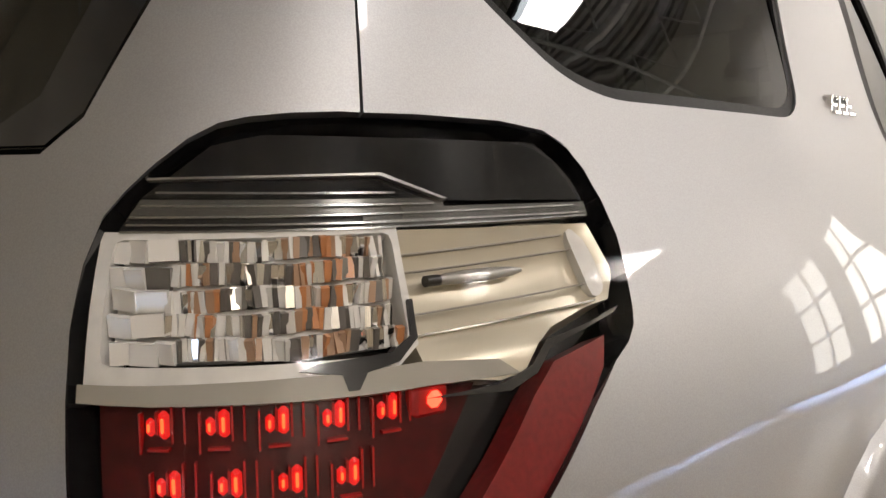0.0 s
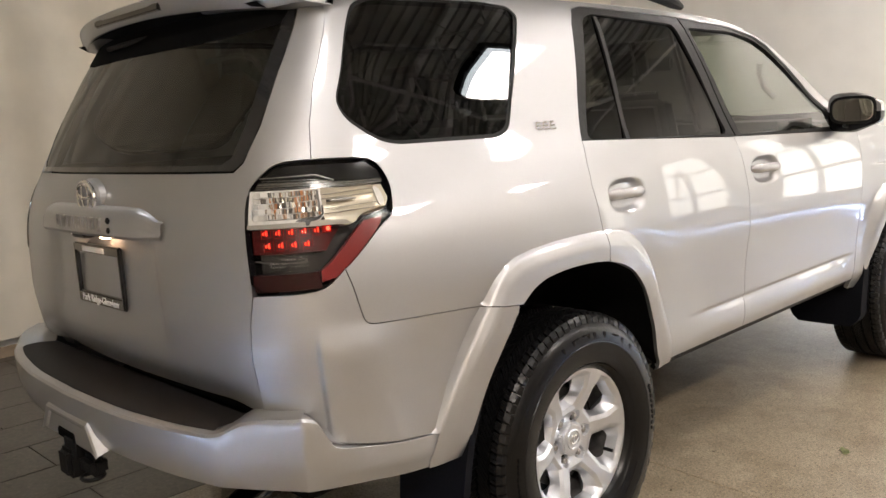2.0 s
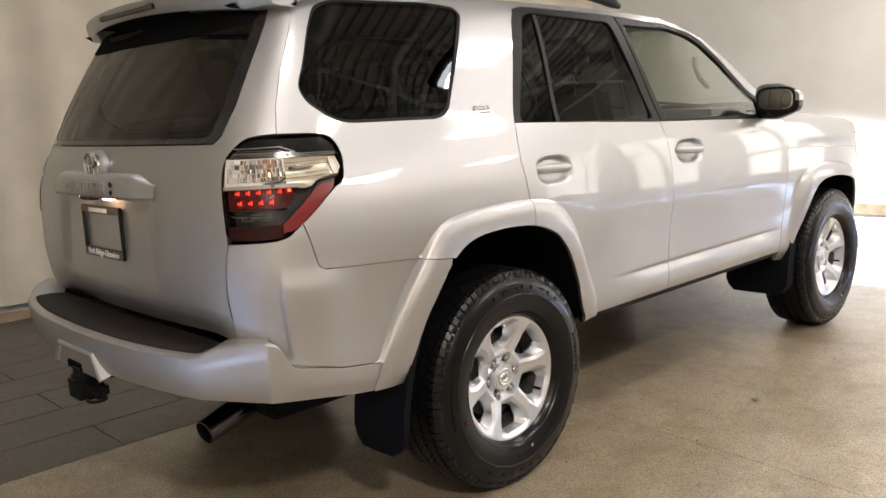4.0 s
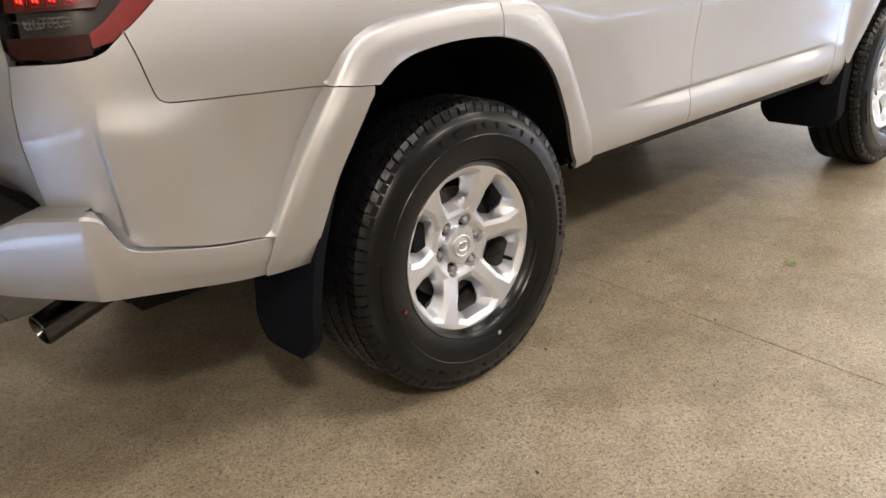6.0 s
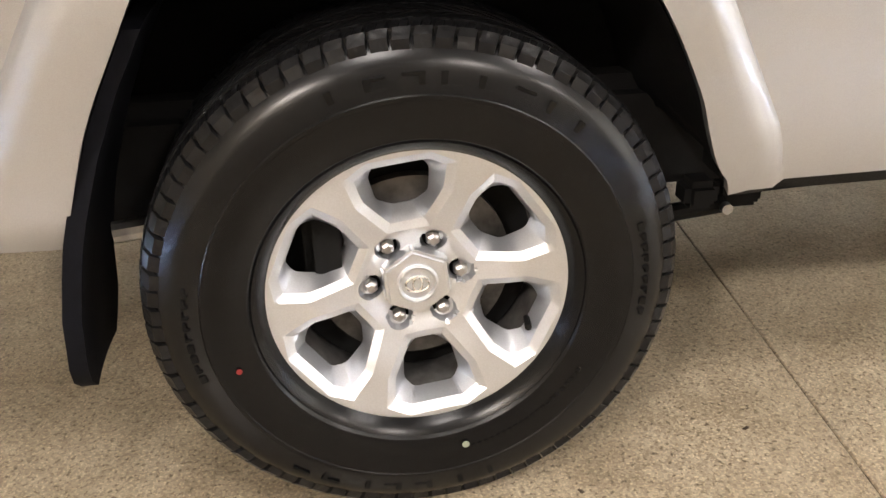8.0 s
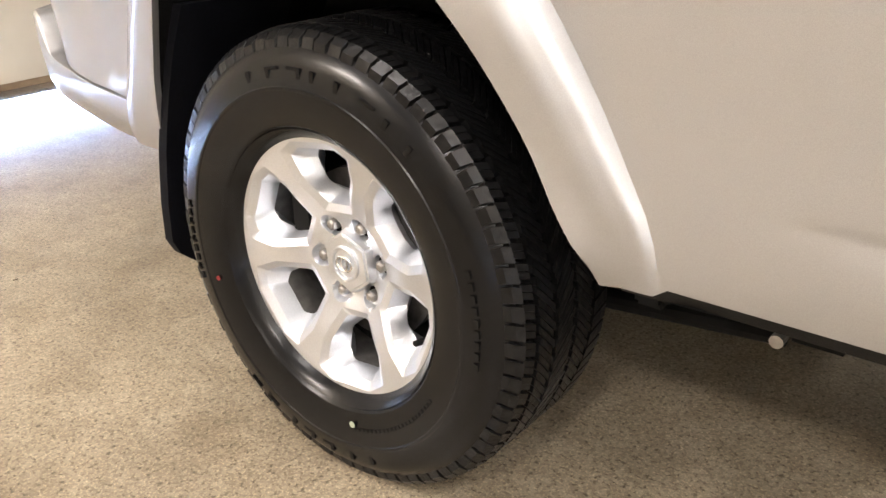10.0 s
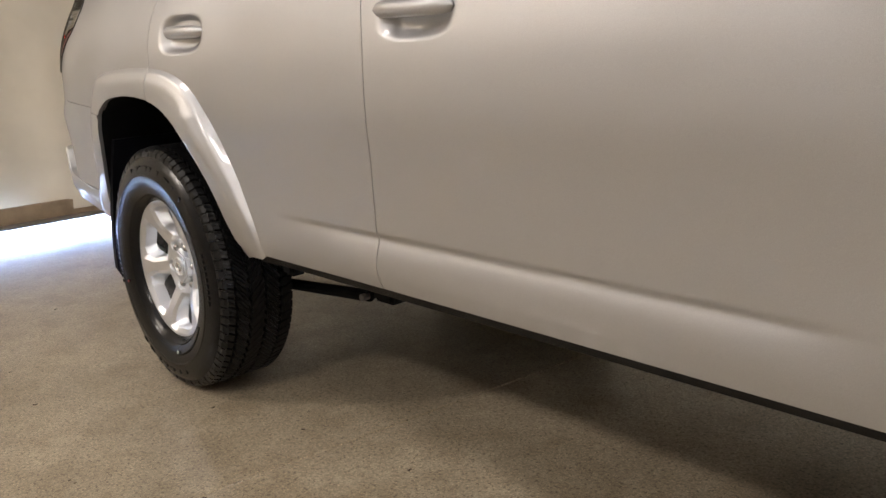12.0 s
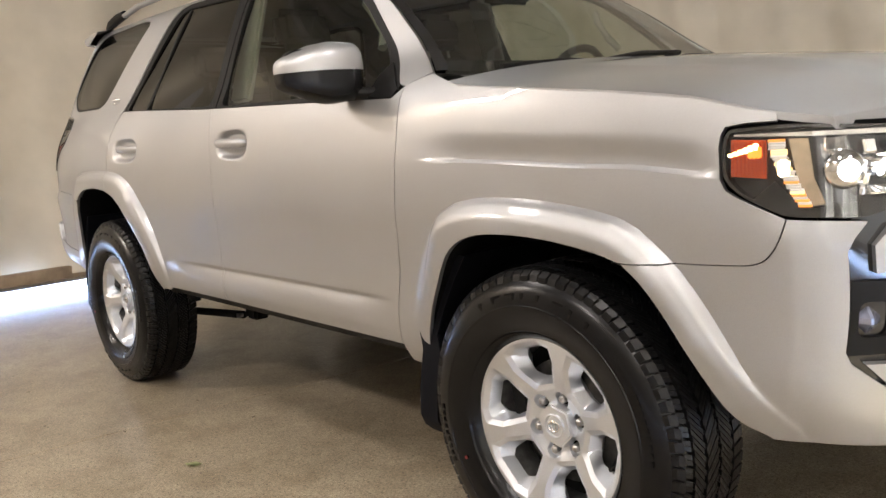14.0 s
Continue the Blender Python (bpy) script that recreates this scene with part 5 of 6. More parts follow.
    panel("strip_edge", [(-0.846, 1.163), (-0.79, 1.163), (-0.765, 1.169), (-0.748, 1.181), (-0.70, 1.186), (-0.665, 1.192), (-0.672, 1.1885), (-0.745, 1.1765), (-0.762, 1.164), (-0.786, 1.158)], GLOSS_BLACK, lamp, off=0.0, gap=0, depth=0.006, side=side, grid=0.02)
    panel("reflex_foot", [(-1.033, 1.0285), (-1.033, 1.066), (-0.875, 1.068), (-0.873, 1.030)], RED_FOOT, lamp, off=-0.003, gap=0, depth=0.02, side=side, grid=0.02)
    panel("outer_lens", rim, TAIL_LENS, lamp, off=0.0055, gap=-0.001, side=side, rims=False, grid=0.02, label="clear outer lens")


tail_lamp(-1)
tail_lamp(1)

# rear bumper
BUMPER_PLAN = [(-0.566, 0.874), (-0.70, 0.877), (-0.80, 0.876), (-0.88, 0.868), (-0.953, 0.853), (-0.962, 0.849), (-0.969, 0.842), (-1.03, 0.770), (-1.09, 0.690), (-1.098, 0.678), (-1.104, 0.664), (-1.145, 0.50), (-1.175, 0.25), (-1.182, 0)]
BX, BY, B_END = along(BUMPER_PLAN, 0.0, 1)
B_TOP = curve([0, 0.134, 0.234, 0.302, 0.322, 0.345, 0.366, 0.40, 0.50, 0.545, 0.60, 0.64, B_END], [0.5955, 0.6135, 0.6355, 0.651, 0.661, 0.698, 0.734, 0.744, 0.744, 0.738, 0.713, 0.708, 0.705])
B_FOOT = curve([0, 0.1, 0.25, 0.45, 0.75, B_END], [0.500, 0.512, 0.538, 0.560, 0.572, 0.575])
rows = []
for s in np.concatenate([np.linspace(0.002, 0.285, 14), np.linspace(0.295, 0.42, 22), np.linspace(0.435, B_END, 40)]):
    x, y, t, b = float(BX(s)), float(BY(s)), float(B_TOP(s)), float(B_FOOT(s))
    e = 1e-3
    d = np.array([BX(min(s + e, B_END)) - BX(s - e), BY(min(s + e, B_END)) - BY(s - e)], float)
    d /= max(np.linalg.norm(d), 1e-9)
    inn = np.array([-d[1], d[0]]) * -1
    inn = inn if inn @ np.array([-x, -y]) > 0 else -inn
    k = 1 - 0.85 * (1 - step(0.30, 0.37, s))
    prof = [(0.13, t - 0.004), (0.03, t), (0.007 * k, t - 0.002 * k), (0.001 * k, t - 0.008 * k), (0, t - 0.03), (0.002, (t + b) / 2), (0.008, b + 0.035), (0.020, b + 0.005), (0.06, b), (0.16, b + 0.02)]
    rows.append([(x + inn[0] * o, -(y + inn[1] * o), z) for o, z in prof])
full = rows + [[(x, -y, z) for x, y, z in r] for r in reversed(rows[:-1])]
bumper = loft("rear_bumper", full, PAINT, car, "silver rear bumper with a dark step pad", sharp=24)
rows = []
for y in np.linspace(-0.655, 0.655, 41):
    s = np.interp(abs(y), [float(BY(q)) for q in np.linspace(B_END, 0, 80)], np.linspace(B_END, 0, 80))
    xo = float(BX(s)) + 0.030
    xi = -0.975
    rows.append([(xi, y, 0.712), (xi + 0.35 * (xo - xi), y, 0.713), (xo + 0.012, y, 0.713), (xo, y, 0.708), (xo - 0.002, y, 0.69)])
loft("step_pad", rows, PAD, bumper, "dark textured step pad", sharp=50, flip=True)
# hitch and tow plug below the bumper
ring = [[(-0.200, 0.562), (-0.145, 0.642), (0.145, 0.642), (0.200, 0.562)], [(-0.165, 0.562), (-0.122, 0.622), (0.122, 0.622), (0.165, 0.562)]]
rows = []
for x, grow in ((-1.150, 0.010), (-1.182, 0.0), (-1.187, -0.006)):
    rows.append([(x, y * (1 + 2 * grow), z + grow) for y, z in ring[0]])
for x, grow in ((-1.187, 0.006), (-1.182, 0.0), (-1.160, -0.002)):
    rows.append([(x, y * (1 + 2 * grow), z + grow) for y, z in ring[1]])
loft("hitch_cover", rows, PAINT, bumper, "silver raised surround of the hitch", sharp=30, flip=True)
bm = bmesh.new()
face = [bm.verts.new((-1.1815, y, z)) for y, z in ring[1]]
back = [bm.verts.new((-1.16, y, z)) for y, z in ring[1]]
bm.faces.new(face)
bm.faces.new(back[::-1])
for k in range(4):
    bm.faces.new((face[k], back[k], back[(k + 1) % 4], face[(k + 1) % 4]))
part("hitch_plate", bm, PAINT, bumper, "silver plate inside the hitch surround", smooth=False)
part("hitch_opening", block(bmesh.new(), (-1.176, 0.015, 0.575), (0.02, 0.12, 0.030), 0.004), SEAM, bumper, "dark opening of the hitch")
bm = block(bmesh.new(), (-1.12, -0.01, 0.548), (0.14, 0.075, 0.065), 0.008)
block(bm, (-1.02, 0.0, 0.545), (0.3, 0.06, 0.055), 0.006)
hitch = part("tow_hitch", bm, BLACK_PLASTIC, car, "black tow hitch receiver")
bm = block(bmesh.new(), (-1.175, 0.005, 0.500), (0.06, 0.08, 0.085), 0.012)
block(bm, (-1.15, -0.075, 0.500), (0.05, 0.10, 0.06), 0.015)
tube([(-1.16 + 0.03 * math.cos(a), -0.085 + 0.03 * math.sin(a), 0.470) for a in np.linspace(0, 2 * math.pi, 20)], 0.006, 6, bm)
part("tow_plug", bm, BLACK_PLASTIC, hitch, "black trailer plug and chain loop")
ex = part("exhaust_tip", lathe([(0.036, 0.0), (0.040, 0.003), (0.041, 0.10), (0.041, 0.21), (0.030, 0.23), (0.030, 0.20), (0.035, 0.18), (0.035, 0.002)], 32, "x", True), mat("dark_chrome", (0.07, 0.068, 0.068), 0.16, 1.0), car, "dark chrome exhaust tip")
ex.matrix_basis = pose(-0.985, -0.470, 0.392, 0, -14, 8)
part("pipe_mouth", lathe([(0.034, 0.03), (0.034, 0.034), (0.0, 0.034)], 24, "x"), SEAM, ex)
part("pipe", tube([(0.20, 0, 0), (0.42, 0.02, 0.06), (0.8, 0.05, 0.08)], 0.024, 12), UNDER, ex)
# spoiler
rows = []
for y in np.linspace(-0.655, 0.655, 45):
    w = abs(y) / 0.655
    tail = -0.885 + 0.150 * w ** 2.8
    head = -0.52 - 0.03 * (1 - w)
    top = 1.800 - 0.048 * w ** 2
    t = 0.050 - 0.016 * step(0.85, 1.0, w)
    zt = 1.768 - 0.036 * w ** 2
    rows.append([(head, y, top), (head * 0.5 + tail * 0.5, y, 0.5 * (top + zt) + 0.006), (tail + 0.02, y, zt + 0.003), (tail, y, zt - 0.006), (tail + 0.004, y, zt - 0.6 * t), (tail + 0.02, y, zt - t), (tail + 0.10, y, zt - t - 0.004), (-0.66, y, zt - t)])
for end in (0, -1):
    a, b = np.array(rows[end][:4]), np.array(rows[end][4:])[::-1]
    lid = [tuple(p) for p in (a + b) / 2]
    rows.insert(0 if end == 0 else len(rows), lid + lid[::-1])
spoiler = loft("spoiler", rows, PAINT, gate, "silver roof spoiler over the rear window", sharp=40, flip=True)
rows = [[(-0.885 + 0.125 * (abs(y) / 0.625) ** 2.6 + 0.024, y, 1.768 - 0.032 * (abs(y) / 0.625) ** 2 - 0.051), (-0.80, y, 1.708), (-0.74, y, 1.704), (-0.70, y, 1.73)] for y in np.linspace(-0.56, 0.56, 31)]
loft("spoiler_well", rows, SEAM, spoiler, "dark underside", sharp=50)
part("brake_light", block(bmesh.new(), (-0.874, 0.0, 1.738), (0.02, 0.42, 0.020), 0.004), GLOSS_BLACK, spoiler, "dark high brake light")
part("rear_wiper", tube([(-0.80, -0.1, 1.685), (-0.83, 0.25, 1.67)], 0.008, 8), BLACK_PLASTIC, gate, "black wiper tucked under the spoiler")

# ---- roof, glass, bonnet ----
rail_z = curve([p[0] for p in RAIL_TOP], [p[1] for p in RAIL_TOP])
rows = []
for x in np.linspace(-0.66, 1.64, 34):
    e = skin(x, float(rail_z(x)))
    w = abs(float(e[1]))
    rise = 0.052 - 0.012 * step(0.9, 1.6, x)
    bow = 0.07 * step(1.3, 1.64, x)
    rows.append([(x + bow * (1 - v * v), v * w, float(e[2]) + rise * (1 - abs(v) ** 2.2)) for v in np.linspace(-1, 1, 31)])
loft("roof", rows, PAINT, car, "silver roof", 0.012, (0, 0, -1), flip=True)
rows = [[(x, v * (abs(float(skin(x, float(rail_z(x)))[1])) - 0.03), float(rail_z(x)) - 0.02 + 0.03 * (1 - v * v)) for v in np.linspace(-1, 1, 15)] for x in np.linspace(-0.6, 1.6, 12)]
loft("headliner", rows, BEIGE_TRIM, car, "beige headliner", 0.01, (0, 0, -1), flip=True)
pf = np.array(PILLAR_FRONT)
rows = []
for t in np.linspace(0, 1, 18):
    u, z = np.interp(t, np.linspace(0, 1, len(pf)), pf[:, 0]), np.interp(t, np.linspace(0, 1, len(pf)), pf[:, 1])
    p = skin(u, z, -0.006)
    out, up = 0.075 + 0.06 * t, 0.038 * (1 - t) - 0.02 * t
    rows.append([(float(p[0]) + out * (1 - v * v) + 0.004, v * abs(float(p[1])), float(p[2]) + up * (1 - v * v) + 0.002) for v in np.linspace(-1, 1, 25)])
loft("windscreen", rows, GLASS_FRONT, car, "lightly tinted windscreen", sharp=60, flip=True)
for nm, t0, t1 in (("screen_band", 0.90, 1.0), ("screen_band", 0.0, 0.05)):
    sel = [np.array(rows[int(round(t * 17))]) - (0.004, 0, 0.006) for t in (t0, (t0 + t1) / 2, t1)]
    loft(nm, sel, GLOSS_BLACK, car, "black edge of the windscreen")
for sy in (0, -1):
    sel = [[np.array(r[sy]) + (0.0, 0, 0.001), np.array(r[sy]) * (1, 0.955, 1) + (0.012, 0, 0.002)] for r in rows]
    loft("screen_edge", sel, GLOSS_BLACK, car, "black edge of the windscreen", flip=sy == 0)

wing_z = curve([2.36, 2.50, 2.75, 3.0, 3.2, 3.3, 3.40, 3.52], [1.258, 1.238, 1.212, 1.186, 1.160, 1.135, 1.114, 1.100])
rows = []
for k, u in enumerate(np.linspace(2.42, 3.44, 30)):
    e = skin(u, float(wing_z(u)), -0.002)
    w = abs(float(e[1])) - 0.004
    front = step(2.42, 3.44, u)
    bow = 0.07 * (1 - front) + 0.13 * front
    rise = 0.060 - 0.018 * step(3.2, 3.44, u)
    rows.append([(float(e[0]) + bow * (1 - v * v), v * w, float(e[2]) + 0.003 + rise * (1 - abs(v) ** 2.6) + 0.012 * step(0.62, 0.50, abs(v)) * step(2.5, 2.8, u)) for v in np.linspace(-1, 1, 61)])
rows.append([(x + 0.016, y, z - 0.35 * (z - 1.100)) for x, y, z in rows[-1]])
rows.append([(x + 0.006, y, 1.100) for x, y, z in rows[-1]])
bonnet = loft("bonnet", rows, PAINT, car, "silver bonnet", 0.015, (0, 0, -1))
for sg in (-1, 1):
    part("washer_jet", block(bmesh.new(), (2.78, sg * 0.32, 1.283), (0.03, 0.02, 0.012), 0.004), BLACK_PLASTIC, bonnet)
rows = []
for v in np.linspace(-1, 1, 31):
    a = np.array((2.30 + 0.135 * (1 - v * v), v * 0.745, 1.268))
    rows.append([a, a + (0.05, 0, 0.006), a + (0.10, 0, 0.004), a + (0.20, 0, -0.03)])
loft("cowl", rows, BLACK_PLASTIC, car, "black cowl below the windscreen", 0.02, (0, 0, -1), flip=True)
for a, b in (((2.50, -0.30, 1.292), (2.40, 0.30, 1.335)), ((2.44, 0.10, 1.292), (2.31, 0.66, 1.335)), ((2.44, -0.62, 1.290), (2.49, -0.1, 1.292))):
    part("wiper", tube([a, tuple((np.array(a) + b) / 2 + (0.0, 0, 0.012)), b], 0.009, 8), BLACK_PLASTIC, car, "black wiper arm")

# ---- nose ----
DARK_CHROME = mat("smoked_chrome", (0.09, 0.09, 0.095), 0.14, 1.0)
HEAD_TRIM = grained(mat("headlamp_trim", (0.62, 0.50, 0.36), 0.22, 0.5), 30, 0.3)
for side in (-1, 1):
    HEAD = rounded([(3.249, 1.0), (3.249, 1.06), (3.262, 1.098), (3.38, 1.103), (3.52, 1.094), (3.64, 1.088), (3.66, 1.00), (3.60, 0.955), (3.50, 0.919), (3.36, 0.925), (3.28, 0.966)], 0.02, 4)
    head = panel("head_lamp", HEAD, SMOKED, car, off=-0.035, gap=0.002, depth=0.05, side=side, label="lit headlamp behind a clear lens", grid=0.03)
    panel("bezel", HEAD, GLOSS_BLACK, head, [inset(HEAD, 0.012)], off=0.0, gap=0.003, depth=0.03, side=side, grid=0.015)
    panel("marker", [(3.265, 1.005), (3.268, 1.075), (3.335, 1.072), (3.330, 1.000)], mat("amber_marker", (0.42, 0.055, 0.008), 0.25, coat=0.4), head, off=-0.006, gap=0, side=side, grid=0.02, label="amber side marker")
    bm = bmesh.new()
    for k in range(9):
        sbox(3.271 + 0.0072 * k, 1.038, 0.0022, 0.062, 0.004, 0.005, bm, 0.0, side)
    part("marker_rib", bm, mat("amber_rib_dark", (0.30, 0.030, 0.006), 0.2, coat=0.5), head, "upright ribs of the marker", smooth=False)
    bm = bmesh.new()
    for k in range(6):
        sbox(3.268 + 0.0095 * k, 1.0455 + 0.0028 * k, 0.0100, 0.0065 + 0.0015 * k, 0.006, 0.001, bm, 0.002, side)
    part("marker_bulb", bm, glow("amber_glow", (1.0, 0.66, 0.30), 9), head, "lit amber streak of the marker bulb")
    part("marker_glow", sbox(3.312, 1.050, 0.026, 0.024, 0.006, 0.003, bmesh.new(), 0.008, side), glow("amber_core", (1.0, 0.22, 0.02), 3), head, "amber glow round the bulb")
    panel("lamp_gap", [(3.262, 1.090), (3.262, 1.104), (3.36, 1.108), (3.44, 1.101), (3.70, 1.096), (3.70, 1.080)], SEAM, head, off=-0.022, gap=0, side=side, grid=0.03, rims=False)
    panel("brow", [(3.275, 1.081), (3.275, 1.085), (3.64, 1.082), (3.64, 1.072), (3.40, 1.076)], CHROME, head, off=-0.004, gap=0, depth=0.01, side=side, grid=0.03, label="bright strip along the top of the lamp")
    rnd = random.Random(5)
    ribs = ([], [], [])
    for k in range(26):
        w = k / 25
        ribs[rnd.choice((0, 0, 1, 2))].append((3.352 + 0.045 * w ** 1.6 + rnd.uniform(-0.002, 0.002), 1.070 - 0.122 * w, 0.030 - 0.006 * w))
    # amber and pale ribs get their own glow, imitating light from the bulb
    for nm, rib, material in (("clear_rib", ribs[0], CLEAR_REF), ("amber_rib", ribs[1], glow("lit_amber_rib", (1.0, 0.34, 0.06), 1.6)), ("brown_rib", ribs[2], glow("lit_pale_rib", (1.0, 0.62, 0.24), 2.6))):
        bm = bmesh.new()
        for u, z, w in rib:
            sbox(u, z, w, 0.0049, 0.010, 0.004 + rnd.uniform(0, 0.003), bm, 0.001, side)
        part(nm, bm, material, head, smooth=False)
    bm = bmesh.new()
    for k in range(26):
        u, z = rnd.uniform(3.43, 3.62), rnd.uniform(0.965, 1.060)
        c = skin(u, z, -0.010)
        block(bm, (float(c[0]), side * abs(float(c[1])), z), (0.045 * rnd.uniform(0.5, 1), 0.012, 0.032 * rnd.uniform(0.4, 1)), 0.003, Matrix.Rotation(rnd.uniform(-1, 1) + side * -0.9, 4, "Z") @ Matrix.Rotation(rnd.uniform(-0.6, 0.6), 4, "X"), 1)
    part("facets", bm, CHROME, head, "bright faceted reflector", smooth=False)
    # small facets that emit white, standing in for bulb light on the reflector
    bm = bmesh.new()
    for k in range(30):
        u, z = rnd.choice((3.452, 3.475, 3.530, 3.548, 3.60)) + rnd.gauss(0, 0.012), 1.018 + rnd.gauss(0, 0.015)
        c = skin(u, z, -0.002)
        block(bm, (float(c[0]), side * abs(float(c[1])), z), (0.026 * rnd.uniform(0.4, 1), 0.008, 0.018 * rnd.uniform(0.4, 1)), 0.002, Matrix.Rotation(rnd.uniform(-0.5, 0.5) + side * -0.9, 4, "Z") @ Matrix.Rotation(rnd.uniform(-0.4, 0.4), 4, "Y"), 1)
    tagged(part("lit_facets", bm, glow("head_facet_glow", (0.92, 0.96, 1.0), 5), head, "facets lit white by the bulb"), kind="stuff")
    panel("lamp_foot", [(3.30, 0.958), (3.345, 0.995), (3.372, 0.965), (3.40, 0.942), (3.62, 0.972), (3.62, 0.955), (3.50, 0.925), (3.37, 0.930)], GLOSS_BLACK, head, off=-0.008, gap=0, side=side, grid=0.03)
    panel("signal", [(3.375, 1.072), (3.412, 1.072), (3.415, 1.0), (3.435, 0.950), (3.410, 0.946), (3.385, 0.99)], HEAD_TRIM, head, off=-0.012, gap=0, side=side, grid=0.02)
    part("signal_bulb", sbox(3.362, 1.018, 0.022, 0.032, 0.010, 0.001, bmesh.new(), 0.006, side), glow("signal_glow", (1.0, 0.72, 0.35), 14), head, "lit signal bulb")
    panel("reflector", [(3.39, 1.078), (3.63, 1.07), (3.62, 0.98), (3.50, 0.94), (3.43, 0.948), (3.40, 1.0)], DARK_CHROME, head, off=-0.022, gap=0, side=side, grid=0.02)
    for u in (3.47, 3.575):
        c = skin(u, 1.012, -0.012)
        lens = part("projector", lathe([(0.034, 0.0), (0.036, -0.012), (0.030, -0.022), (0.018, -0.03), (0.0, -0.033)], 28), CHROME, head, "round projector lens")
        n = skin(u + 0.01, 1.012) - skin(u - 0.01, 1.012)
        yaw = math.degrees(math.atan2(n[1], n[0]))
        lens.matrix_basis = pose(float(c[0]), side * abs(float(c[1])), 1.012, 0, 0, yaw if side < 0 else 180 - yaw)
        bulb = part("projector_bulb", lathe([(0.020, -0.0300), (0.012, -0.0335), (0.0, -0.0350)], 24), glow("head_glow", (0.92, 0.96, 1.0), 14), head, "lit white bulb")
        bulb.matrix_basis = lens.matrix_basis
    panel("outer_lens", inset(HEAD, 0.004), LENS, head, off=0.002, gap=0, side=side, rims=False, grid=0.03, label="clear outer lens")
    archf = [p for p in ARCHES["front"] if p[0] > 3.055 and p[1] > 0.46]
    outline = WING_SEAM + [(3.362, 0.924), (3.50, 0.916), (3.475, 0.885), (3.461, 0.86), (3.461, 0.665), (3.475, 0.640), (3.55, 0.588), (3.72, 0.575), (3.95, 0.570), (U_FRONT - 0.002, 0.570), (U_FRONT - 0.002, 0.475), (3.58, 0.452), (3.42, 0.468), (3.34, 0.470)] + archf[::-1]
    panel("front_bumper", outline, PAINT, car, side=side, extra=[p for p in FLARE_LINES if p[0] > 2.9] + CREST_POINTS, grid=0.03)
    panel("grille_surround", [(3.452, 0.87), (3.475, 0.905), (3.52, 0.935), (3.60, 0.955), (3.66, 0.96), (U_FRONT - 0.001, 0.96), (U_FRONT - 0.001, 0.55), (3.55, 0.56), (3.465, 0.62), (3.452, 0.66)], GLOSS_BLACK, car, off=-0.030, gap=0, side=side, grid=0.03, label="black grille surround")
    panel("grille_wing", [(3.515, 0.868), (3.55, 0.905), (3.66, 0.915), (3.66, 0.82), (3.515, 0.815)], PAINT, car, off=-0.008, gap=0, side=side, grid=0.03, label="silver side piece of the grille")
    panel("fog_bezel", [(3.475, 0.655), (3.475, 0.80), (3.60, 0.80), (3.60, 0.655)], BLACK_PLASTIC, car, [rounded([(3.492, 0.69), (3.492, 0.76), (3.555, 0.76), (3.555, 0.69)], 0.02, 4)], off=-0.018, gap=0, side=side, grid=0.03)
    part("fog_lamp", sbox(3.523, 0.724, 0.05, 0.055, 0.05, 0.034, bmesh.new(), 0.022, side), mat("fog_glass", (0.30, 0.32, 0.42), 0.12, 0.6, coat=1.0), car, "round clear fog lamp")
    panel("skid_piece", [(3.50, 0.640), (3.60, 0.640), (3.95, 0.62), (3.95, 0.575), (3.56, 0.585)], PAINT, car, off=-0.006, gap=0.004, side=side, grid=0.03)
panel("grille", both([(3.67, 0.94), (3.67, 0.69)], U_FRONT), BLACK_PLASTIC, car, off=-0.010, gap=0, grid=0.04)
for z in (0.72, 0.78, 0.84, 0.90):
    bm = bmesh.new()
    for u in np.linspace(3.70, 2 * U_FRONT - 3.70, 26):
        sbox(u, z, 0.036, 0.022, 0.015, 0.002, bm, 0.003)
    part("grille_bar", bm, GLOSS_BLACK, car)
rows = []
for u in np.linspace(3.648, 2 * U_FRONT - 3.648, 41):
    a, b = skin(u, 1.088, -0.014), skin(u, 0.95, -0.016)
    rows.append([a + (-0.03, 0, 0.006), a, 0.5 * (a + b) + (0.008, 0, 0), b])
loft("nose_panel", rows, PAINT, car, "silver panel above the grille")

# ---- mirrors, handles, badges, rails ----
def ovoid(c, size, lo, hi, power=3.8, back=0.35):
    """A rounded box between two heights of its own (-1 to 1), flat towards -x."""
    bm = bmesh.new()
    rings = []
    for h in np.linspace(lo, hi, 14):
        r = max(1 - abs(h) ** power, 0.0) ** (1 / power)
        ring = []
        for k in range(36):
            a = 2 * math.pi * k / 36
            ca, sa = math.cos(a), math.sin(a)
            q = (abs(ca) ** 3.2 + abs(sa) ** 3.2) ** (-1 / 3.2)
            x = q * ca * r
            x = max(x, -back)
            s = q * sa * (0.35 + 0.65 * r) * (1 if c[1] > 0 else -1)
            thin = 1 - 0.42 * step(-0.2, 1.0, s)
            ring.append(bm.verts.new((c[0] + size[0] * x * (1 - 0.25 * step(0, 1, s)) - 0.022 * s, c[1] + size[1] * q * sa * (0.35 + 0.65 * r), c[2] - 0.010 + size[2] * h * thin)))
        rings.append(ring)
    for a, b in zip(rings, rings[1:]):
        for k in range(36):
            bm.faces.new((a[k], a[(k + 1) % 36], b[(k + 1) % 36], b[k]))
    bm.faces.new(rings[0])
    bm.faces.new(rings[-1])
    return bm


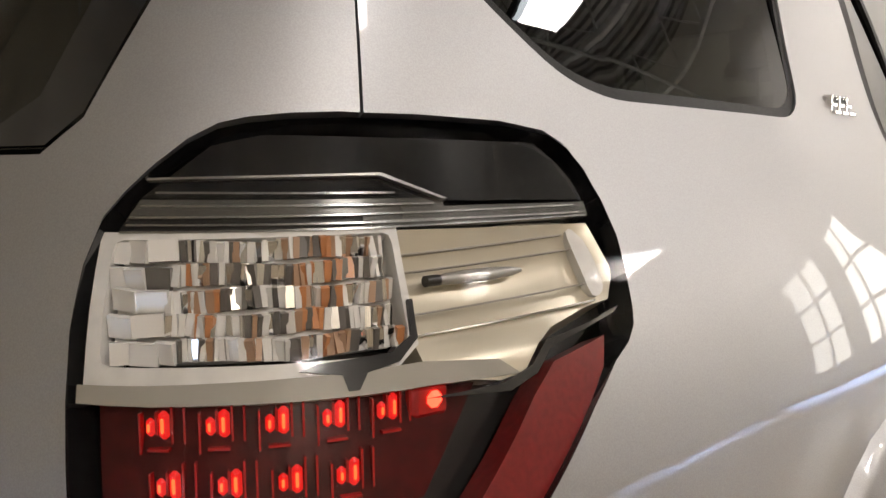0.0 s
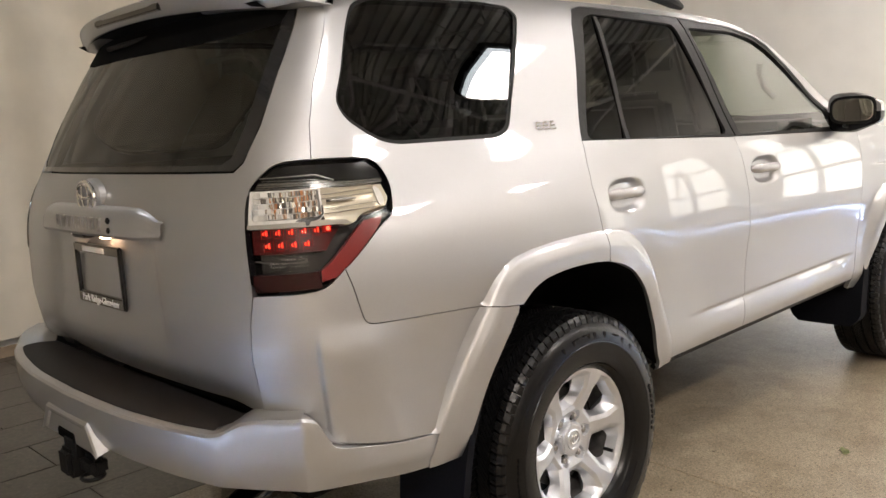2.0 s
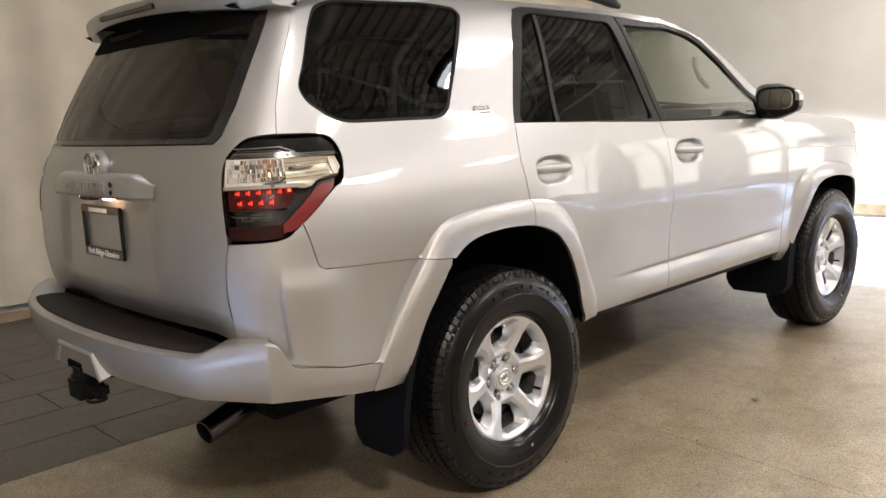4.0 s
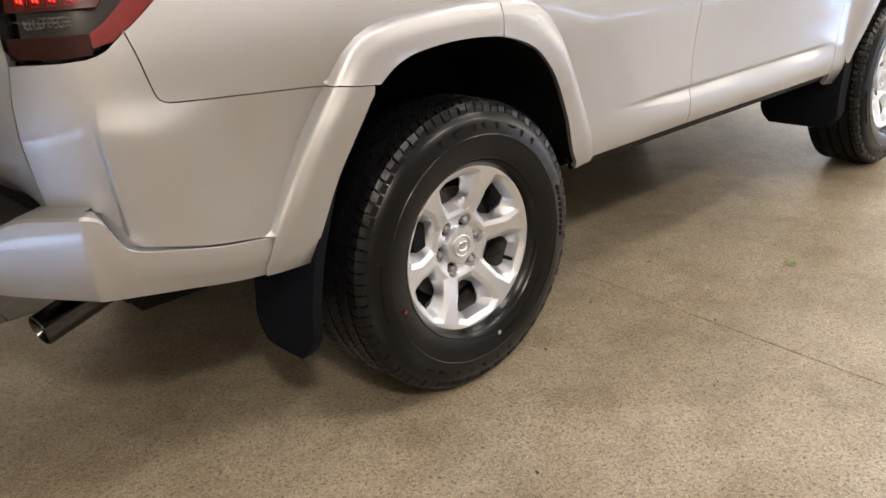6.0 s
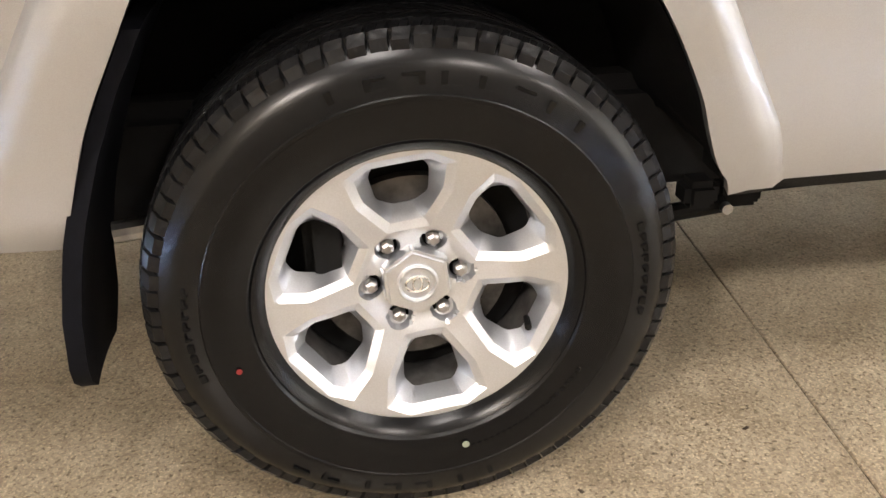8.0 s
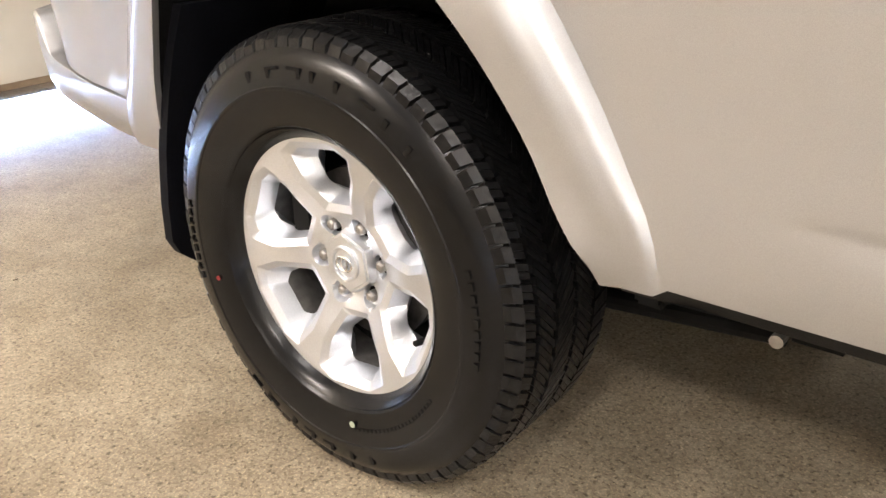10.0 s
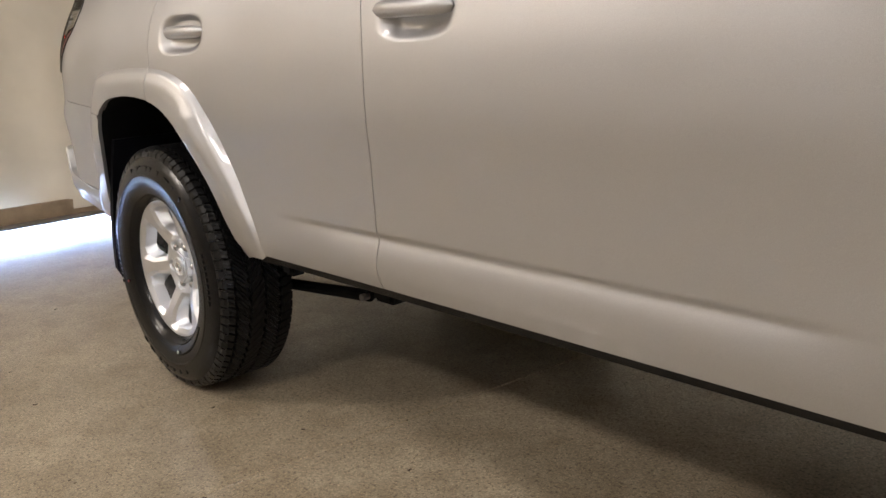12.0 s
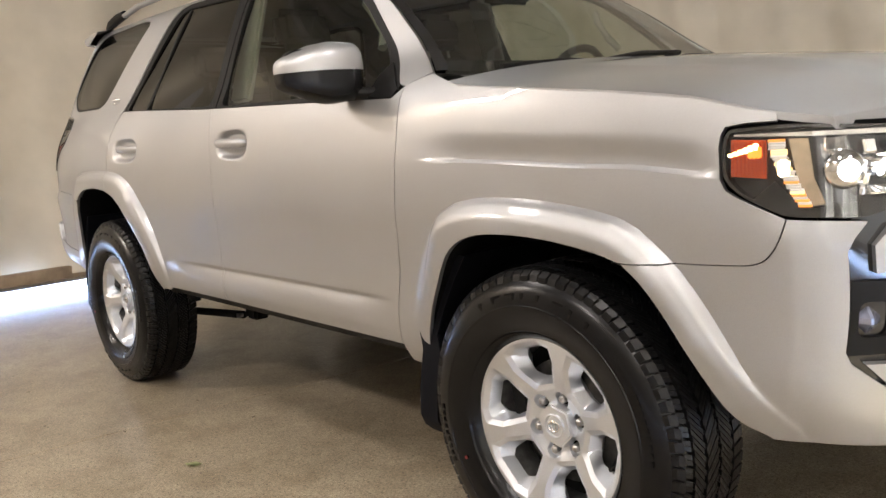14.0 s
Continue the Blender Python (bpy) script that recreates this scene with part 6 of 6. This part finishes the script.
def plate(xs, y, z, w, h):
    """A rounded upright plate between two x."""
    bm = bmesh.new()
    rings = [[bm.verts.new((x, y + w * s * math.copysign(abs(math.cos(a)) ** 0.6, math.cos(a)), z + h * s * math.copysign(abs(math.sin(a)) ** 0.6, math.sin(a)))) for a in np.linspace(0, 2 * math.pi, 40, endpoint=False)] for x, s in ((xs[0], 0.96), (xs[0] + 0.003, 1.0), (xs[1], 1.0))]
    for a, b in zip(rings, rings[1:]):
        for k in range(40):
            bm.faces.new((a[k], a[(k + 1) % 40], b[(k + 1) % 40], b[k]))
    bm.faces.new(rings[0])
    bm.faces.new(rings[-1])
    return bm


for side in (-1, 1):
    c = (2.005, side * 0.945, 1.322)
    mir = part("door_mirror", ovoid(c, (0.085, 0.120, 0.088), -1.0, 0.06), MIRROR_BLACK, car, "door mirror with a silver cap and black underside")
    part("cap", ovoid((c[0] + 0.001, c[1], c[2]), (0.087, 0.122, 0.090), 0.07, 0.995), PAINT, mir, "silver cap")
    part("frame", plate((c[0] - 0.044, c[0] - 0.018), c[1], c[2] + 0.002, 0.100, 0.062), BLACK_PLASTIC, mir)
    part("glass", plate((c[0] - 0.047, c[0] - 0.040), c[1], c[2] + 0.002, 0.088, 0.051), MIRROR, mir, "mirror glass")
    part("arm", tube([(1.985, side * 0.93, 1.258), (2.03, side * 0.88, 1.252), (2.09, side * 0.82, 1.247), (2.16, side * 0.765, 1.252)], [0.024, 0.030, 0.032, 0.034], 14, flat=0.62), BLACK_PLASTIC, mir, "black mirror arm")
    panel("foot", [(2.10, 1.236), (2.10, 1.30), (2.13, 1.335), (2.235, 1.25), (2.22, 1.228)], BLACK_PLASTIC, mir, off=0.003, gap=0, side=side, grid=0.05)
    for hc in HANDLES:
        y0 = abs(float(skin(hc + 0.2, 1.125)[1]))
        rows = []
        for s in np.linspace(-1, 1, 25):
            e = (1 - abs(s) ** 6) ** 0.5 if abs(s) < 1 else 0.0
            bulge = 0.030 * (1 - abs(s) ** 4)
            h = 0.017 * (0.15 + 0.85 * e)
            x = hc - 0.005 + s * 0.122
            yo = y0 + bulge + 0.002
            rows.append([(x, side * (yo - 0.018 * e + q * 0.014 * (0.2 + 0.8 * e)), 1.128 + h * w - 0.003 * s) for w, q in ((math.cos(a), math.sin(a)) for a in np.linspace(0, 2 * math.pi, 15))])
        handle = loft("door_handle", rows, PAINT, car, "silver pull handle", sharp=50, flip=side > 0)
    bm = bmesh.new()
    for du in (-0.032, 0.0, 0.032):
        for dz in (-0.010, 0.0, 0.010):
            sbox(0.008 + du, 1.356 + dz, 0.024, 0.0045, 0.006, -0.002, bm, 0.0008, side)
        sbox(0.008 + du - 0.010, 1.356, 0.005, 0.024, 0.006, -0.002, bm, 0.0008, side)
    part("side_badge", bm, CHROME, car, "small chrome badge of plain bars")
    y = side * 0.545
    rail = part("roof_rail", tube([(-0.45, y, 1.815), (-0.2, y, 1.842), (0.4, y, 1.848), (0.9, y, 1.838), (1.02, y, 1.826)], 0.017, 10, flat=0.8), PAINT, car, "silver roof rail on black feet")
    for x in (-0.50, 1.06):
        sgn = 1 if x > 0 else -1
        part("foot", tube([(x - sgn * 0.10, y, 1.826), (x, y, 1.818), (x + sgn * 0.10, y, 1.800), (x + sgn * 0.16, y, 1.784)], [0.022, 0.026, 0.024, 0.012], 10), BLACK_PLASTIC, rail, "black rail foot")

# ---- arches, flaps, underside ----
for side in (-1, 1):
    for nm in ("rear", "front"):
        line = [p for p in ARCHES[nm] if p[1] > 0.50]
        rows = []
        for u, z in line:
            p = skin(u, max(z, 0.42), -0.012)
            rows.append([(float(p[0]), side * abs(float(p[1])), z - 0.0), (u, side * 0.80, z + 0.03), (u, side * 0.60, z + 0.04), (u, side * 0.50, z + 0.02)])
        loft("arch_liner", rows, LINER, car, "black wheel-arch liner", sharp=60)
        c = 0.02 if nm == "rear" else 2.78
        bm = block(bmesh.new(), (c, side * 0.49, 0.70), (1.0, 0.02, 0.60), 0.01)
        part("arch_wall", bm, LINER, car, "black inner wall of the arch")
    for x, y0, y1, lean in ((-0.470, 0.63, 0.886, "rear"), (2.330, 0.52, 0.876, "front")):
        bm = bmesh.new()
        rows = []
        low = [p for p in ARCHES[lean] if p[1] < 0.84 and p[0] < x + 0.35]
        for z, dx in ((0.80, None), (0.72, None), (0.64, None), (0.57, None), (0.52, 0.012), (0.47, 0.0), (0.4, -0.014), (0.32, -0.021), (0.285, -0.025), (0.257, -0.027)):
            ins = 0.05 if z < 0.26 else (0.018 if z < 0.29 else 0)
            if dx is None:
                dx = float(np.interp(z, [p[1] for p in low], [p[0] for p in low])) - x + 0.016
            elif lean == "front":
                dx += 0.046
            rows.append([(x + dx + 0.015 * (v - 0.5) ** 2, side * (y0 + ins + (y1 - y0 - 2 * ins) * v), z) for v in np.linspace(0, 1, 7)])
        loft("mud_flap", rows, FLAP, car, "black rubber mud flap", 0.026 if lean == "rear" else 0.075, (-1, 0, 0))
bm = block(bmesh.new(), (1.2, 0, 0.50), (4.0, 1.16, 0.22), 0.03)
part("chassis", bm, UNDER, car, "dark underside and frame")
for sy in (-0.50, 0.50):
    part("frame_rail", block(bmesh.new(), (1.3, sy, 0.43), (3.4, 0.09, 0.09), 0.012), UNDER, car, "dark frame rail")
    part("sill_box", block(bmesh.new(), (1.36, sy * 1.50, 0.512), (1.70, 0.09, 0.05), 0.01), UNDER, car)
part("fuel_tank", block(bmesh.new(), (0.95, 0.27, 0.38), (0.90, 0.42, 0.22), 0.05, segments=3), UNDER, car, "dark fuel tank")
part("skid_plate", block(bmesh.new(), (1.95, -0.02, 0.35), (1.00, 0.66, 0.16), 0.03, segments=3), UNDER, car, "dark skid plate below the gearbox")
part("muffler", block(bmesh.new(), (-0.62, 0.20, 0.44), (0.30, 0.80, 0.16), 0.06, segments=3), UNDER, car, "dark muffler")
bm = tube([(0, -0.72, AXLE_Z), (0, 0.72, AXLE_Z)], 0.045, 14)
tube([(0.03, 0.0, AXLE_Z), (-0.12, 0, AXLE_Z)], 0.12, 14, bm)
part("rear_axle", bm, UNDER, car, "dark rear axle")
part("front_axle", tube([(2.79, -0.72, AXLE_Z), (2.79, 0.72, AXLE_Z)], 0.03, 12), UNDER, car)
for sy in (-1, 1):
    part("link_arm", tube([(0.02, sy * 0.60, 0.30), (0.64, sy * 0.57, 0.345)], 0.018, 10), UNDER, car, "dark trailing link")
    part("link_bolt", tube([(0.635, sy * 0.575, 0.345), (0.635, sy * 0.600, 0.345)], 0.011, 10), STEEL, car, "bright steel bolt head")
    part("bracket", block(bmesh.new(), (0.68, sy * 0.52, 0.36), (0.10, 0.08, 0.07), 0.012), UNDER, car)
    part("sill_bracket", block(bmesh.new(), (0.50, sy * 0.73, 0.45), (0.06, 0.06, 0.05), 0.012), UNDER, car)
part("side_pipe", tube([(-0.47, -0.66, 0.43), (-0.25, -0.64, 0.44)], 0.018, 10), STEEL, car, "bare steel pipe behind the wheel")

# ---- inside ----
part("cabin_floor", block(bmesh.new(), (1.40, 0, 0.66), (1.72, 1.40, 0.06), 0.02), TRIM, car, "dark cabin floor")
part("cargo_floor", block(bmesh.new(), (-0.50, 0, 0.98), (0.85, 1.30, 0.05), 0.01), TRIM, car, "dark cargo floor")
part("dashboard", block(bmesh.new(), (2.08, 0, 1.165), (0.50, 1.40, 0.25), 0.06, segments=4), TRIM, car, "black dashboard")
for sg in (-1, 1):
    part("door_card", block(bmesh.new(), (1.42, sg * 0.735, 0.97), (1.64, 0.04, 0.58), 0.015), TRIM, car, "dark door trim")
    part("cargo_trim", block(bmesh.new(), (-0.35, sg * 0.69, 1.16), (0.95, 0.05, 0.28), 0.02), TRIM, car)
    part("pillar_trim", block(bmesh.new(), (1.10, sg * 0.655, 1.50), (0.14, 0.03, 0.46), 0.012, Matrix.Rotation(radians(-sg * -16), 4, "X")), BEIGE_TRIM, car, "beige pillar trim")
    part("grab_handle", tube([(1.90, sg * 0.62, 1.40), (1.87, sg * 0.585, 1.45), (1.82, sg * 0.585, 1.52), (1.80, sg * 0.60, 1.56)], 0.014, 8), BEIGE_TRIM, car, "beige grab handle")


def seat(x, y, w, high):
    s = part("seat", block(bmesh.new(), (x, y, 0.84), (0.52, w, 0.18), 0.05, segments=3), SEAT, car, "dark grey cloth seat")
    bm = block(bmesh.new(), (0, 0, 0), (0.15, w * 0.96, high), 0.055, Matrix.Rotation(radians(-14), 4, "Y"), 3, (0.7, 0.86))
    bm.transform(Matrix.Translation((x - 0.29, y, 0.90 + high / 2)))
    part("backrest", bm, SEAT, s)
    for dy in ((0,) if w < 0.8 else (-0.33, 0.0, 0.33)):
        bm = block(bmesh.new(), (x - 0.39, y + dy, 0.90 + high + 0.11), (0.10, 0.26, 0.17), 0.04, Matrix.Rotation(radians(-10), 4, "Y"), 3)
        part("headrest", bm, SEAT, s)
        for e in (-0.06, 0.06):
            part("post", tube([(x - 0.375, y + dy + e, 0.88 + high), (x - 0.39, y + dy + e, 0.96 + high)], 0.007, 6), STEEL, s)


seat(1.42, -0.37, 0.50, 0.56)
seat(1.42, 0.37, 0.50, 0.56)
seat(0.56, 0.0, 0.98, 0.50)
ring = [(0.185 * math.cos(a), 0.185 * math.sin(a), 0.0) for a in np.linspace(0, 2 * math.pi, 41)]
wheel_bm = tube(ring, 0.016, 10)
tube([(-0.17, 0, 0), (0.17, 0, 0)], 0.018, 8, wheel_bm)
tube([(0, 0, 0), (0, -0.17, 0)], 0.018, 8, wheel_bm)
block(wheel_bm, (0, 0, 0.0), (0.14, 0.11, 0.05), 0.02)
sw = part("steering_wheel", wheel_bm, TRIM, car, "black steering wheel")
sw.matrix_basis = look((1.84, 0.37, 1.235), (1.38, 0.37, 1.455))
part("rear_view_mirror", block(bmesh.new(), (1.86, 0.0, 1.60), (0.03, 0.24, 0.065), 0.012), BLACK_PLASTIC, car, "black rear-view mirror")

# ---- small things on the floor ----
LEAF = grained(mat("leaf_green", (0.36, 0.40, 0.20), 0.6), 60, 0.3)
DEBRIS = grained(mat("debris", (0.09, 0.068, 0.048), 0.9), 60, 0.4)
bm = bmesh.new()
pts = [bm.verts.new((0.05 * math.cos(a) * (1 + 0.2 * math.sin(3 * a)), 0.022 * math.sin(a), 0.004 + 0.006 * math.cos(2 * a) ** 2)) for a in np.linspace(0, 2 * math.pi, 18, endpoint=False)]
c = bm.verts.new((0, 0, 0.003))
for a, b in zip(pts, pts[1:] + pts[:1]):
    bm.faces.new((a, b, c))
bmesh.ops.solidify(bm, geom=list(bm.faces), thickness=0.001)
leaf = tagged(part("leaf", bm, LEAF, None, "small green leaf lying on the concrete"), "", "leaf")
leaf.matrix_basis = pose(1.323, -1.170, 0.001, 0, 0, 35) @ Matrix.Scale(0.7, 4)
rnd = random.Random(5)
SPOTS = [(2.116, -1.202), (0.421, -1.404), (0.75, -1.204), (1.025, -0.77), (0.61, -0.825), (0.259, -0.928), (0.395, -1.409), (-0.61, -1.28), (-0.22, -1.31), (1.9, -1.9), (-1.3, -0.9)]
for n, (x, y) in enumerate(SPOTS):
    bm = bmesh.new()
    s = rnd.uniform(0.004, 0.008)
    block(bm, (0, 0, 0.001), (1.9 * s, 0.8 * s, 0.002), 0.0007)
    for v in bm.verts:
        v.co += Vector((rnd.uniform(-1, 1), rnd.uniform(-1, 1), 0)) * s * 0.32
    d = tagged(part("floor_debris", bm, DEBRIS, None, "dark crumb of dirt on the concrete"), "", "dirt", "floor crumbs")
    d.matrix_basis = pose(x, y, 0, 0, 0, rnd.uniform(0, 180))
